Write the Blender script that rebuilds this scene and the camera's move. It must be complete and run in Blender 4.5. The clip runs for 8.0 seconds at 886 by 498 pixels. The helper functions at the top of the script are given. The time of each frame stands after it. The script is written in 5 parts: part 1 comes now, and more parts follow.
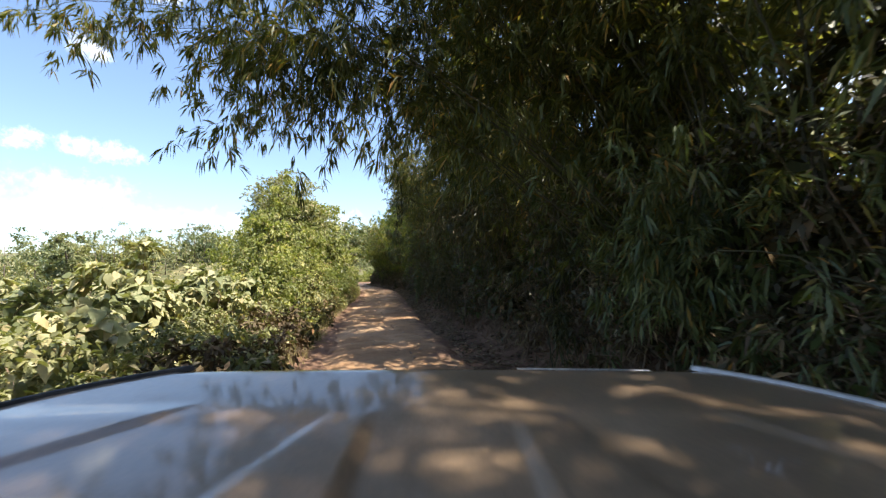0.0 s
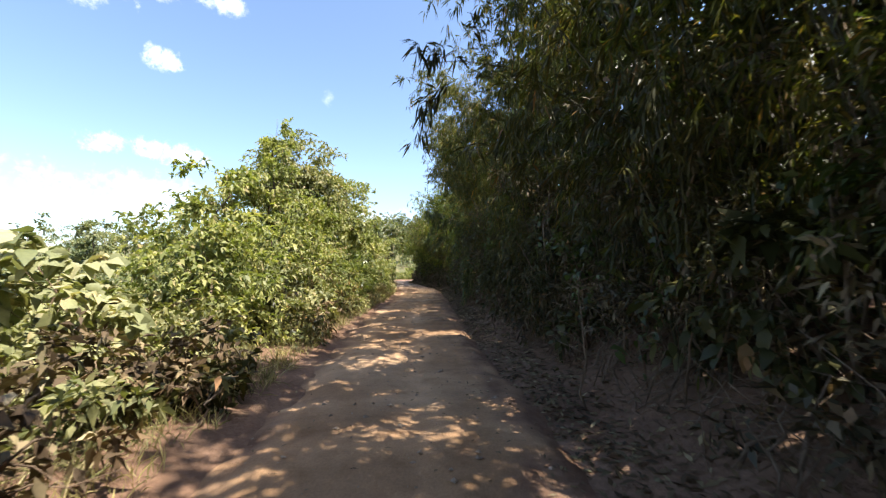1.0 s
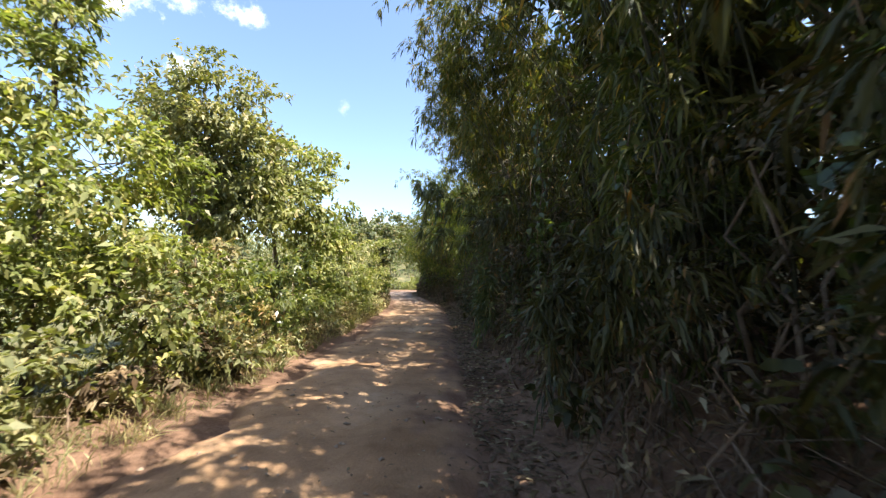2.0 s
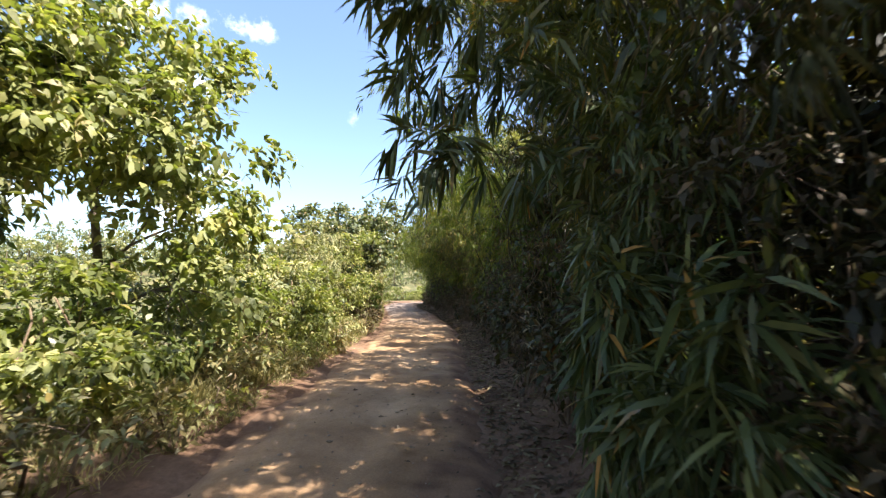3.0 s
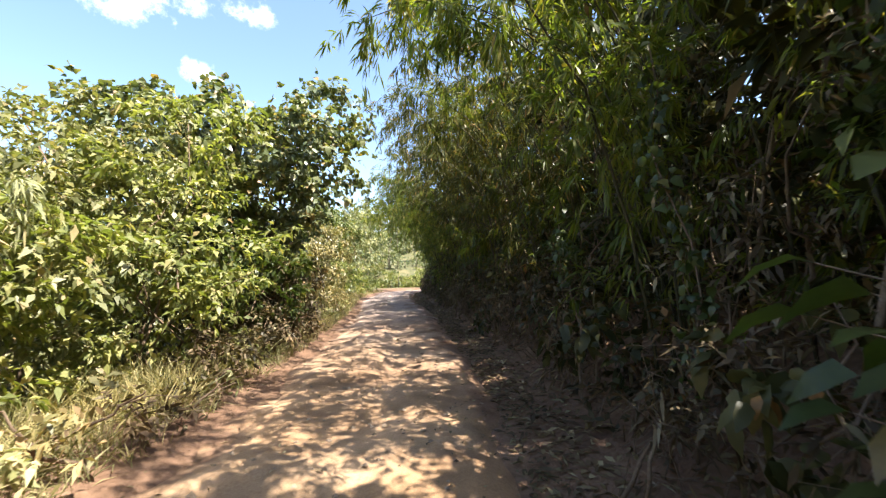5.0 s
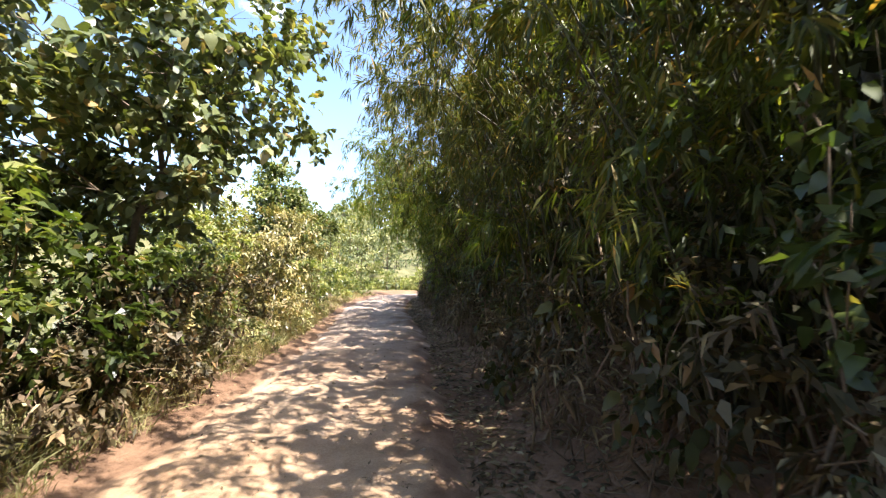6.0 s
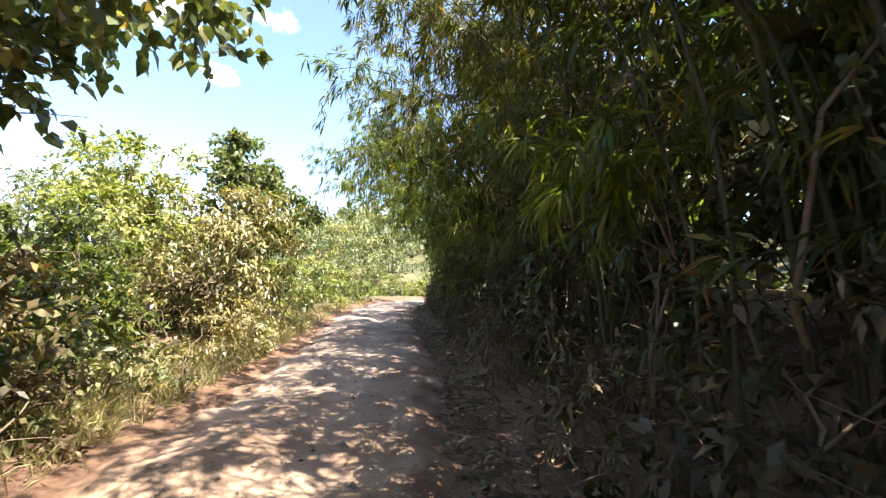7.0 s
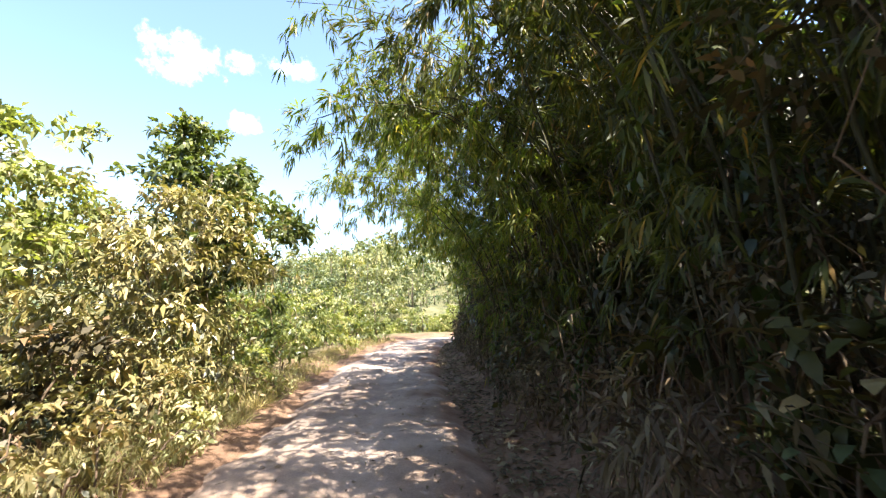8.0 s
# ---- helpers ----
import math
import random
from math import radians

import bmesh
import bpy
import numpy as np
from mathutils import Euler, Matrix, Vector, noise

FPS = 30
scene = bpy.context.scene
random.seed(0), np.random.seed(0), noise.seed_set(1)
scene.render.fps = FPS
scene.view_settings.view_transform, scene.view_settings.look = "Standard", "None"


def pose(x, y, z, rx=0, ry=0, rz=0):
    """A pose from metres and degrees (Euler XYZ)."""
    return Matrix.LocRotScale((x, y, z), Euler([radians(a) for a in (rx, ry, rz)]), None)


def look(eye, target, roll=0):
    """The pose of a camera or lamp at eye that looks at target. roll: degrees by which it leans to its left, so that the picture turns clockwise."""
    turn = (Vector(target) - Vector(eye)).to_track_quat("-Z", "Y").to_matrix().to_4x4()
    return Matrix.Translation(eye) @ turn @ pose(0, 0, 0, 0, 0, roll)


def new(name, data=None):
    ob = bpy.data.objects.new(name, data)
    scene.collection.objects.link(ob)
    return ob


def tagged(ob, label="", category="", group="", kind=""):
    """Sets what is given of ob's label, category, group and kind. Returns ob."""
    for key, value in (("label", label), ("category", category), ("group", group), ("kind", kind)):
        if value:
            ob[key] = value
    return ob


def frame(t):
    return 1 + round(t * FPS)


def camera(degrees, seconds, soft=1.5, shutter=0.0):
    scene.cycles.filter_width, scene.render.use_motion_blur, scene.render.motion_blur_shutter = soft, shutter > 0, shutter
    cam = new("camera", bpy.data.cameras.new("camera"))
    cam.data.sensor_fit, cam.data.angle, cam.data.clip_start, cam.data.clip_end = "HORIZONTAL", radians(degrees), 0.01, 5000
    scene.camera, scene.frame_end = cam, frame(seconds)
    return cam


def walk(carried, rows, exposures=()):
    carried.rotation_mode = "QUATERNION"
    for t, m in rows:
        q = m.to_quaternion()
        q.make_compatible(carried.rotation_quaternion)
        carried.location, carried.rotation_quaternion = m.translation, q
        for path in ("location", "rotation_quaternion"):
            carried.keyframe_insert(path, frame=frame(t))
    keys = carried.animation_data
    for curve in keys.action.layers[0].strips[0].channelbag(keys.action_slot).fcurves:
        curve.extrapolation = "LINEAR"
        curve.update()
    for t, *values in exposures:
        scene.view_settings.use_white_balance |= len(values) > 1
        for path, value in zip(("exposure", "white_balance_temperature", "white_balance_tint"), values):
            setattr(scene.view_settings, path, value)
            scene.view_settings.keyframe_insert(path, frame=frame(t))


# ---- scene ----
cam = camera(92.0, 8.0, soft=1.25, shutter=0.08)
PATH = [
    (0, (1.591, 6.313, 1.839), (1.527, 8.31, 1.939), -1.4),
    (0.5, (1.324, 9.544, 1.746), (1.15, 11.534, 1.851), -1.2),
    (1, (0.895, 12.644, 1.551), (0.619, 14.622, 1.652), -0.3),
    (1.2, (0.744, 14.129, 1.634), (0.426, 16.101, 1.738), 1.7),
    (2.3, (-0.303, 23.077, 1.709), (-0.642, 25.042, 1.866), -0.3),
    (2.5, (-0.662, 24.775, 1.722), (-1.005, 26.738, 1.889), -0.9),
    (3, (-1.266, 28.663, 1.76), (-1.644, 30.618, 1.94), -0.1),
    (3.5, (-1.93, 32.119, 1.734), (-2.329, 34.075, 1.862), 0.4),
    (4, (-2.607, 35.351, 1.657), (-3.005, 37.305, 1.802), 0.4),
    (4.5, (-3.227, 38.256, 1.628), (-3.625, 40.211, 1.774), -0.1),
    (4.7, (-3.407, 39.287, 1.583), (-3.805, 41.244, 1.69), -1.4),
    (5.8, (-4.123, 44.656, 1.79), (-4.559, 46.605, 1.897), 0.5),
    (6, (-4.367, 45.547, 1.792), (-4.8, 47.497, 1.899), 0.7),
    (6.5, (-4.865, 47.432, 1.733), (-5.31, 49.377, 1.864), 1.4),
    (7, (-5.372, 49.234, 1.64), (-5.839, 51.174, 1.774), 0.6),
    (7.5, (-6.025, 51.088, 1.522), (-6.536, 53.018, 1.642), -0.4),
    (8, (-6.624, 52.893, 1.648), (-7.175, 54.795, 1.931), -1.7),
]
EXPOSURES = [(0, 1.36), (0.5, 1.45), (1, 1.47), (2.5, 1.75), (3.5, 1.75), (4.5, 1.77), (6, 2.1), (6.5, 2.12), (7.5, 2.17), (8, 2.2)]
walk(cam, [(t, look(eye, target, roll)) for t, eye, target, roll in PATH], EXPOSURES)

# ---- light ----
SUN_TO = Vector((0.72, -0.27, 1.36)).normalized()
sun_data = bpy.data.lights.new("sun", "SUN")
sun_data.energy, sun_data.angle, sun_data.color = 5.0, radians(0.55), (1.0, 0.94, 0.86)
sun = new("sun", sun_data)
sun.matrix_world = look((30, -20, 60), Vector((30, -20, 60)) - SUN_TO)

world = bpy.data.worlds.new("sky")
scene.world = world
world.use_nodes = True


def build_sky():
    t = world.node_tree
    t.nodes.clear()
    out = t.nodes.new("ShaderNodeOutputWorld")
    sky = t.nodes.new("ShaderNodeTexSky")
    sky.sky_type, sky.sun_disc = "NISHITA", False
    sky.sun_elevation = math.asin(SUN_TO.z)
    sky.sun_rotation = math.atan2(SUN_TO.x, SUN_TO.y)
    sky.air_density, sky.dust_density, sky.ozone_density = 1.0, 1.2, 1.0
    coord = t.nodes.new("ShaderNodeTexCoord")

    def op(kind, a, b=None, c=None, clamp=False):
        m = t.nodes.new("ShaderNodeMath")
        m.operation, m.use_clamp = kind, clamp
        for i, v in enumerate((a, b, c)):
            if v is None:
                continue
            if isinstance(v, (int, float)):
                m.inputs[i].default_value = v
            else:
                t.links.new(v, m.inputs[i])
        return m.outputs[0]

    def noise_of(scale, detail, rough):
        n = t.nodes.new("ShaderNodeTexNoise")
        n.inputs["Scale"].default_value, n.inputs["Detail"].default_value, n.inputs["Roughness"].default_value = scale, detail, rough
        t.links.new(coord.outputs["Generated"], n.inputs["Vector"])
        return n.outputs["Fac"]

    big, fine = noise_of(20.0, 6.0, 0.62), noise_of(75.0, 4.0, 0.6)
    ragged = op("ADD", op("MULTIPLY", op("SUBTRACT", big, 0.5), 5.0), op("MULTIPLY", op("SUBTRACT", fine, 0.5), 1.6))
    # Fair-weather clouds: bearing and height in degrees, half width, half height, density.
    clouds = [(41.4, 23.0, 2.1, 1.5, 1.1), (23.1, 21.8, 0.8, 1.2, 0.5), (36.3, 30.0, 3.5, 1.7, 1.0), (49.3, 28.6, 4.4, 3.0, 1.0),
              (42.7, 29.6, 1.6, 1.3, 0.9), (45.8, 13.5, 3.6, 1.3, 1.0), (40.4, 13.4, 3.4, 1.6, 1.0), (43.0, 8.2, 7.0, 3.2, 0.75),
              (31.0, 6.0, 6.0, 2.2, 0.7), (55.0, 9.0, 7.0, 2.6, 0.75), (18.0, 6.5, 6.0, 2.2, 0.75), (67.0, 15.0, 7.0, 2.6, 1.0),
              (-40.0, 18.0, 9.0, 3.0, 1.0), (120.0, 16.0, 12.0, 3.5, 1.0), (200.0, 20.0, 14.0, 4.0, 1.0), (-90.0, 25.0, 10.0, 3.5, 1.0)]
    total = None
    for bearing, height, wide, high, dense in clouds:
        a, h = radians(bearing), radians(height)
        ahead = Vector((-math.sin(a) * math.cos(h), math.cos(a) * math.cos(h), math.sin(h)))
        side = Vector((math.cos(a), math.sin(a), 0))
        up = side.cross(ahead)
        dots = []
        for axis in (side, up, ahead):
            d = t.nodes.new("ShaderNodeVectorMath")
            d.operation = "DOT_PRODUCT"
            d.inputs[1].default_value = axis
            t.links.new(coord.outputs["Generated"], d.inputs[0])
            dots.append(d.outputs["Value"])
        u = op("MULTIPLY", dots[0], 1 / math.tan(radians(wide)))
        v = op("MULTIPLY", dots[1], 1 / math.tan(radians(high)))
        r2 = op("ADD", op("MULTIPLY", u, u), op("MULTIPLY", v, v))
        here = op("MULTIPLY", op("SUBTRACT", op("ADD", 1.0, ragged), r2), op("GREATER_THAN", dots[2], 0.3))
        here = op("MULTIPLY", op("SMOOTH_MIN", here, 2.0, 0.6), dense)
        total = here if total is None else op("MAXIMUM", total, here)
    x = op("MULTIPLY", total, 0.52, clamp=True)
    cover = op("MULTIPLY", op("MULTIPLY", op("MULTIPLY", x, x), op("SUBTRACT", 3.0, op("MULTIPLY", x, 2.0))), 0.93)
    white = t.nodes.new("ShaderNodeRGB")
    white.outputs[0].default_value = (7.4, 7.5, 7.8, 1)
    mix = t.nodes.new("ShaderNodeMix")
    mix.data_type = "RGBA"
    t.links.new(cover, mix.inputs["Factor"])
    clear = t.nodes.new("ShaderNodeMix")
    clear.data_type, clear.blend_type = "RGBA", "MULTIPLY"
    clear.inputs["Factor"].default_value = 1.0
    clear.inputs["B"].default_value = (1.03, 1.055, 1.12, 1)
    t.links.new(sky.outputs[0], clear.inputs["A"])
    t.links.new(clear.outputs["Result"], mix.inputs["A"])
    t.links.new(white.outputs[0], mix.inputs["B"])
    back = t.nodes.new("ShaderNodeBackground")
    back.inputs["Strength"].default_value = 0.108
    t.links.new(mix.outputs["Result"], back.inputs["Color"])
    t.links.new(back.outputs[0], out.inputs["Surface"])


build_sky()

# ---- materials ----


def ramp(tree, source, stops):
    r = tree.nodes.new("ShaderNodeValToRGB")
    els = r.color_ramp.elements
    while len(els) < len(stops):
        els.new(0.5)
    for e, (at, col) in zip(els, stops):
        e.position, e.color = at, (*col, 1)
    tree.links.new(source, r.inputs["Fac"])
    return r.outputs["Color"]


def noise_tex(tree, scale, detail=4.0, rough=0.55, space="Object"):
    c = tree.nodes.new("ShaderNodeTexCoord")
    n = tree.nodes.new("ShaderNodeTexNoise")
    n.inputs["Scale"].default_value, n.inputs["Detail"].default_value, n.inputs["Roughness"].default_value = scale, detail, rough
    tree.links.new(c.outputs[space], n.inputs["Vector"])
    return n.outputs["Fac"]


def mixed(tree, kind, fac, a, b):
    m = tree.nodes.new("ShaderNodeMix")
    m.data_type, m.blend_type = "RGBA", kind
    for socket, v in (("Factor", fac), ("A", a), ("B", b)):
        if isinstance(v, (int, float)):
            m.inputs[socket].default_value = v
        elif isinstance(v, tuple):
            m.inputs[socket].default_value = (*v, 1)
        else:
            tree.links.new(v, m.inputs[socket])
    return m.outputs["Result"]


def leaf_material(name, stops, through_light=0.35, rough=0.45, sheen=0.4, passed=(1.25, 1.35, 0.55), broad=0.0):
    """Leaves: each one its own shade, thin enough to let some light through."""
    mat = bpy.data.materials.new(name)
    mat.use_nodes = True
    t = mat.node_tree
    bsdf = t.nodes["Principled BSDF"]
    out = t.nodes["Material Output"]
    geo = t.nodes.new("ShaderNodeNewGeometry")
    col = ramp(t, geo.outputs["Random Per Island"], stops)
    patch = ramp(t, noise_tex(t, 0.9, 2.0), [(0.32, (0.62, 0.68, 0.62)), (0.5, (0.95, 0.96, 0.93)), (0.68, (1.28, 1.22, 1.08))])
    col = mixed(t, "MULTIPLY", 1.0, col, patch)
    if broad:
        # Tree by tree, the wood changes its green.
        col = mixed(t, "MULTIPLY", 1.0, col, ramp(t, noise_tex(t, broad, 2.0, 0.6), [(0.34, (0.55, 0.66, 0.62)), (0.5, (0.95, 0.97, 0.9)), (0.66, (1.35, 1.25, 0.95))]))
    fine = ramp(t, noise_tex(t, 26.0, 3.0), [(0.25, (0.78, 0.8, 0.75)), (0.75, (1.15, 1.15, 1.1))])
    col = mixed(t, "MULTIPLY", 0.8, col, fine)
    t.links.new(col, bsdf.inputs["Base Color"])
    bsdf.inputs["Roughness"].default_value = rough
    bsdf.inputs["Specular IOR Level"].default_value = sheen
    trans = t.nodes.new("ShaderNodeBsdfTranslucent")
    t.links.new(mixed(t, "MULTIPLY", 1.0, col, passed), trans.inputs["Color"])
    mix = t.nodes.new("ShaderNodeMixShader")
    mix.inputs[0].default_value = through_light
    t.links.new(bsdf.outputs[0], mix.inputs[1])
    t.links.new(trans.outputs[0], mix.inputs[2])
    t.links.new(mix.outputs[0], out.inputs["Surface"])
    return mat


def rough_material(name, stops, scale, fine_scale, bump=0.3, rough=0.9, space="Object", distance=0.02):
    """Bark, soil, stone: two scales of mottling and a fine relief."""
    mat = bpy.data.materials.new(name)
    mat.use_nodes = True
    t = mat.node_tree
    bsdf = t.nodes["Principled BSDF"]
    col = ramp(t, noise_tex(t, scale, 5.0, 0.6, space), stops)
    fine = noise_tex(t, fine_scale, 6.0, 0.65, space)
    col = mixed(t, "MULTIPLY", 0.85, col, ramp(t, fine, [(0.25, (0.6, 0.58, 0.55)), (0.75, (1.25, 1.25, 1.22))]))
    t.links.new(col, bsdf.inputs["Base Color"])
    bsdf.inputs["Roughness"].default_value = rough
    bsdf.inputs["Specular IOR Level"].default_value = 0.2
    b = t.nodes.new("ShaderNodeBump")
    b.inputs["Strength"].default_value, b.inputs["Distance"].default_value = bump, distance
    t.links.new(fine, b.inputs["Height"])
    t.links.new(b.outputs[0], bsdf.inputs["Normal"])
    return mat


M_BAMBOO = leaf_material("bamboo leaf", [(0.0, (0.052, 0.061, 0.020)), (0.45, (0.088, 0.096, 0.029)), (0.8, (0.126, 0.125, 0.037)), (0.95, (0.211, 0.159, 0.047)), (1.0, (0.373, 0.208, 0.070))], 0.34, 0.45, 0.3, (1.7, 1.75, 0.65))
# Bamboo leaf again, with sunlight put into its colour for the bright stretches.
M_SUNBAMBOO = leaf_material("sun-bright yellow-green bamboo leaf", [(0.0, (0.083, 0.105, 0.025)), (0.45, (0.133, 0.152, 0.035)), (0.85, (0.192, 0.194, 0.047)), (0.96, (0.246, 0.199, 0.059)), (1.0, (0.355, 0.227, 0.079))], 0.48, 0.42, 0.4, (1.550, 1.797, 0.544))
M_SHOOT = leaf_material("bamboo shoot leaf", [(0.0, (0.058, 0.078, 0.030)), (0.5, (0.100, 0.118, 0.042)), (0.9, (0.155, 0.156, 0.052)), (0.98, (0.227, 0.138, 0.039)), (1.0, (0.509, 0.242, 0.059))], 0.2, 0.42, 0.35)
M_BIGLEAF = leaf_material("large heart leaf", [(0.0, (0.085, 0.107, 0.050)), (0.5, (0.148, 0.170, 0.083)), (0.9, (0.240, 0.242, 0.126)), (1.0, (0.380, 0.254, 0.127))], 0.32, 0.36, 0.5, (1.5, 1.5, 0.5))
M_BROAD = leaf_material("broad leaf", [(0.0, (0.128, 0.138, 0.057)), (0.5, (0.220, 0.212, 0.093)), (0.85, (0.297, 0.281, 0.148)), (1.0, (0.395, 0.298, 0.169))], 0.27, 0.5, 0.3, (1.420, 1.550, 0.540))
# Shade of the thicket is put into this leaf's dark colour.
M_SHADELEAF = leaf_material("shade-dark leaf", [(0.0, (0.039, 0.040, 0.014)), (0.55, (0.063, 0.061, 0.019)), (0.94, (0.097, 0.081, 0.024)), (1.0, (0.206, 0.095, 0.031))], 0.15, 0.45, 0.25)
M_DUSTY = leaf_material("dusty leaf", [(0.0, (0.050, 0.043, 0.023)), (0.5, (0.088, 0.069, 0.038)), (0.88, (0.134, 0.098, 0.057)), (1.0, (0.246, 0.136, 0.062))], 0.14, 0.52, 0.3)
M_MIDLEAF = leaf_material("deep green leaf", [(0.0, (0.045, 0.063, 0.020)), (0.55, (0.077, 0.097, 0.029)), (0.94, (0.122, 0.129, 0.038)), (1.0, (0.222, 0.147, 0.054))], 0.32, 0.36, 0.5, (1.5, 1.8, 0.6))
M_GREEN = leaf_material("fresh green leaf", [(0.0, (0.075, 0.094, 0.032)), (0.55, (0.130, 0.148, 0.048)), (0.94, (0.205, 0.206, 0.072)), (1.0, (0.290, 0.212, 0.090))], 0.34, 0.36, 0.5, (1.5, 1.7, 0.55))
M_PALE = leaf_material("pale felted leaf", [(0.0, (0.176, 0.189, 0.088)), (0.5, (0.326, 0.314, 0.163)), (0.85, (0.460, 0.416, 0.252)), (1.0, (0.490, 0.382, 0.210))], 0.26, 0.6, 0.3)
M_YELLOW = leaf_material("yellowing leaf", [(0.0, (0.148, 0.137, 0.061)), (0.45, (0.251, 0.212, 0.103)), (0.8, (0.342, 0.265, 0.136)), (1.0, (0.399, 0.265, 0.162))], 0.24, 0.42, 0.4, (1.320, 1.372, 0.619))
M_CREAM = leaf_material("pale yellow drooping leaf", [(0.0, (0.108, 0.105, 0.044)), (0.45, (0.226, 0.190, 0.080)), (0.8, (0.345, 0.278, 0.128)), (1.0, (0.430, 0.330, 0.185))], 0.2, 0.36, 0.5, (1.320, 1.420, 0.560))
M_BRIGHT = leaf_material("bright leaf", [(0.0, (0.152, 0.168, 0.062)), (0.5, (0.252, 0.257, 0.095)), (0.9, (0.353, 0.324, 0.138)), (1.0, (0.416, 0.324, 0.170))], 0.34, 0.5, 0.3, (1.390, 1.600, 0.529))
M_DRY = leaf_material("dry leaf", [(0.0, (0.07, 0.045, 0.028)), (0.5, (0.14, 0.095, 0.058)), (0.85, (0.23, 0.17, 0.1)), (1.0, (0.36, 0.29, 0.19))], 0.12, 0.7, 0.2)
M_STRAW = leaf_material("straw grass", [(0.0, (0.14, 0.14, 0.055)), (0.4, (0.28, 0.24, 0.11)), (0.8, (0.42, 0.35, 0.18)), (1.0, (0.5, 0.42, 0.25))], 0.3, 0.6)
# Distance haze is mixed into these leaf colours: lighter and bluer.
M_FAR = leaf_material("haze-paled far foliage", [(0.0, (0.149, 0.169, 0.101)), (0.5, (0.223, 0.232, 0.135)), (0.85, (0.298, 0.284, 0.169)), (1.0, (0.347, 0.295, 0.176))], 0.3, broad=0.16)
M_BARK = rough_material("grey-brown bark", [(0.3, (0.10, 0.075, 0.055)), (0.55, (0.17, 0.135, 0.10)), (0.75, (0.28, 0.24, 0.19))], 3.0, 38.0, 0.6)
M_PALEBARK = rough_material("pale bark", [(0.3, (0.26, 0.22, 0.17)), (0.6, (0.40, 0.36, 0.29)), (0.8, (0.5, 0.46, 0.38))], 4.0, 45.0, 0.4)
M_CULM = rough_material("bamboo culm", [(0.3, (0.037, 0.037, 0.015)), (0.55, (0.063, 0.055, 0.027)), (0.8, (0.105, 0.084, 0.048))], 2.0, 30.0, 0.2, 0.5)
M_TWIG = rough_material("dry twig", [(0.3, (0.13, 0.085, 0.055)), (0.6, (0.22, 0.16, 0.11)), (0.8, (0.33, 0.26, 0.19))], 5.0, 60.0, 0.3)
M_STONE = rough_material("stone", [(0.3, (0.22, 0.16, 0.11)), (0.6, (0.33, 0.25, 0.18)), (0.8, (0.42, 0.35, 0.27))], 6.0, 50.0, 0.3)


def soil_material():
    """Bare earth near the track, green and straw cover away from it."""
    mat = rough_material("earth and ground cover", [(0.3, (0.125, 0.07, 0.045)), (0.5, (0.2, 0.118, 0.075)), (0.72, (0.28, 0.175, 0.115))], 0.7, 16.0, 0.9, 0.95, "Object", 0.05)
    t = mat.node_tree
    bsdf = t.nodes["Principled BSDF"]
    earth = bsdf.inputs["Base Color"].links[0].from_socket
    cover = ramp(t, noise_tex(t, 0.6, 5.0, 0.65), [(0.3, (0.06, 0.07, 0.03)), (0.5, (0.115, 0.11, 0.05)), (0.7, (0.2, 0.165, 0.085))])
    a = t.nodes.new("ShaderNodeAttribute")
    a.attribute_name = "cover"
    t.links.new(mixed(t, "MIX", a.outputs["Fac"], earth, cover), bsdf.inputs["Base Color"])
    return mat


M_SOIL = soil_material()


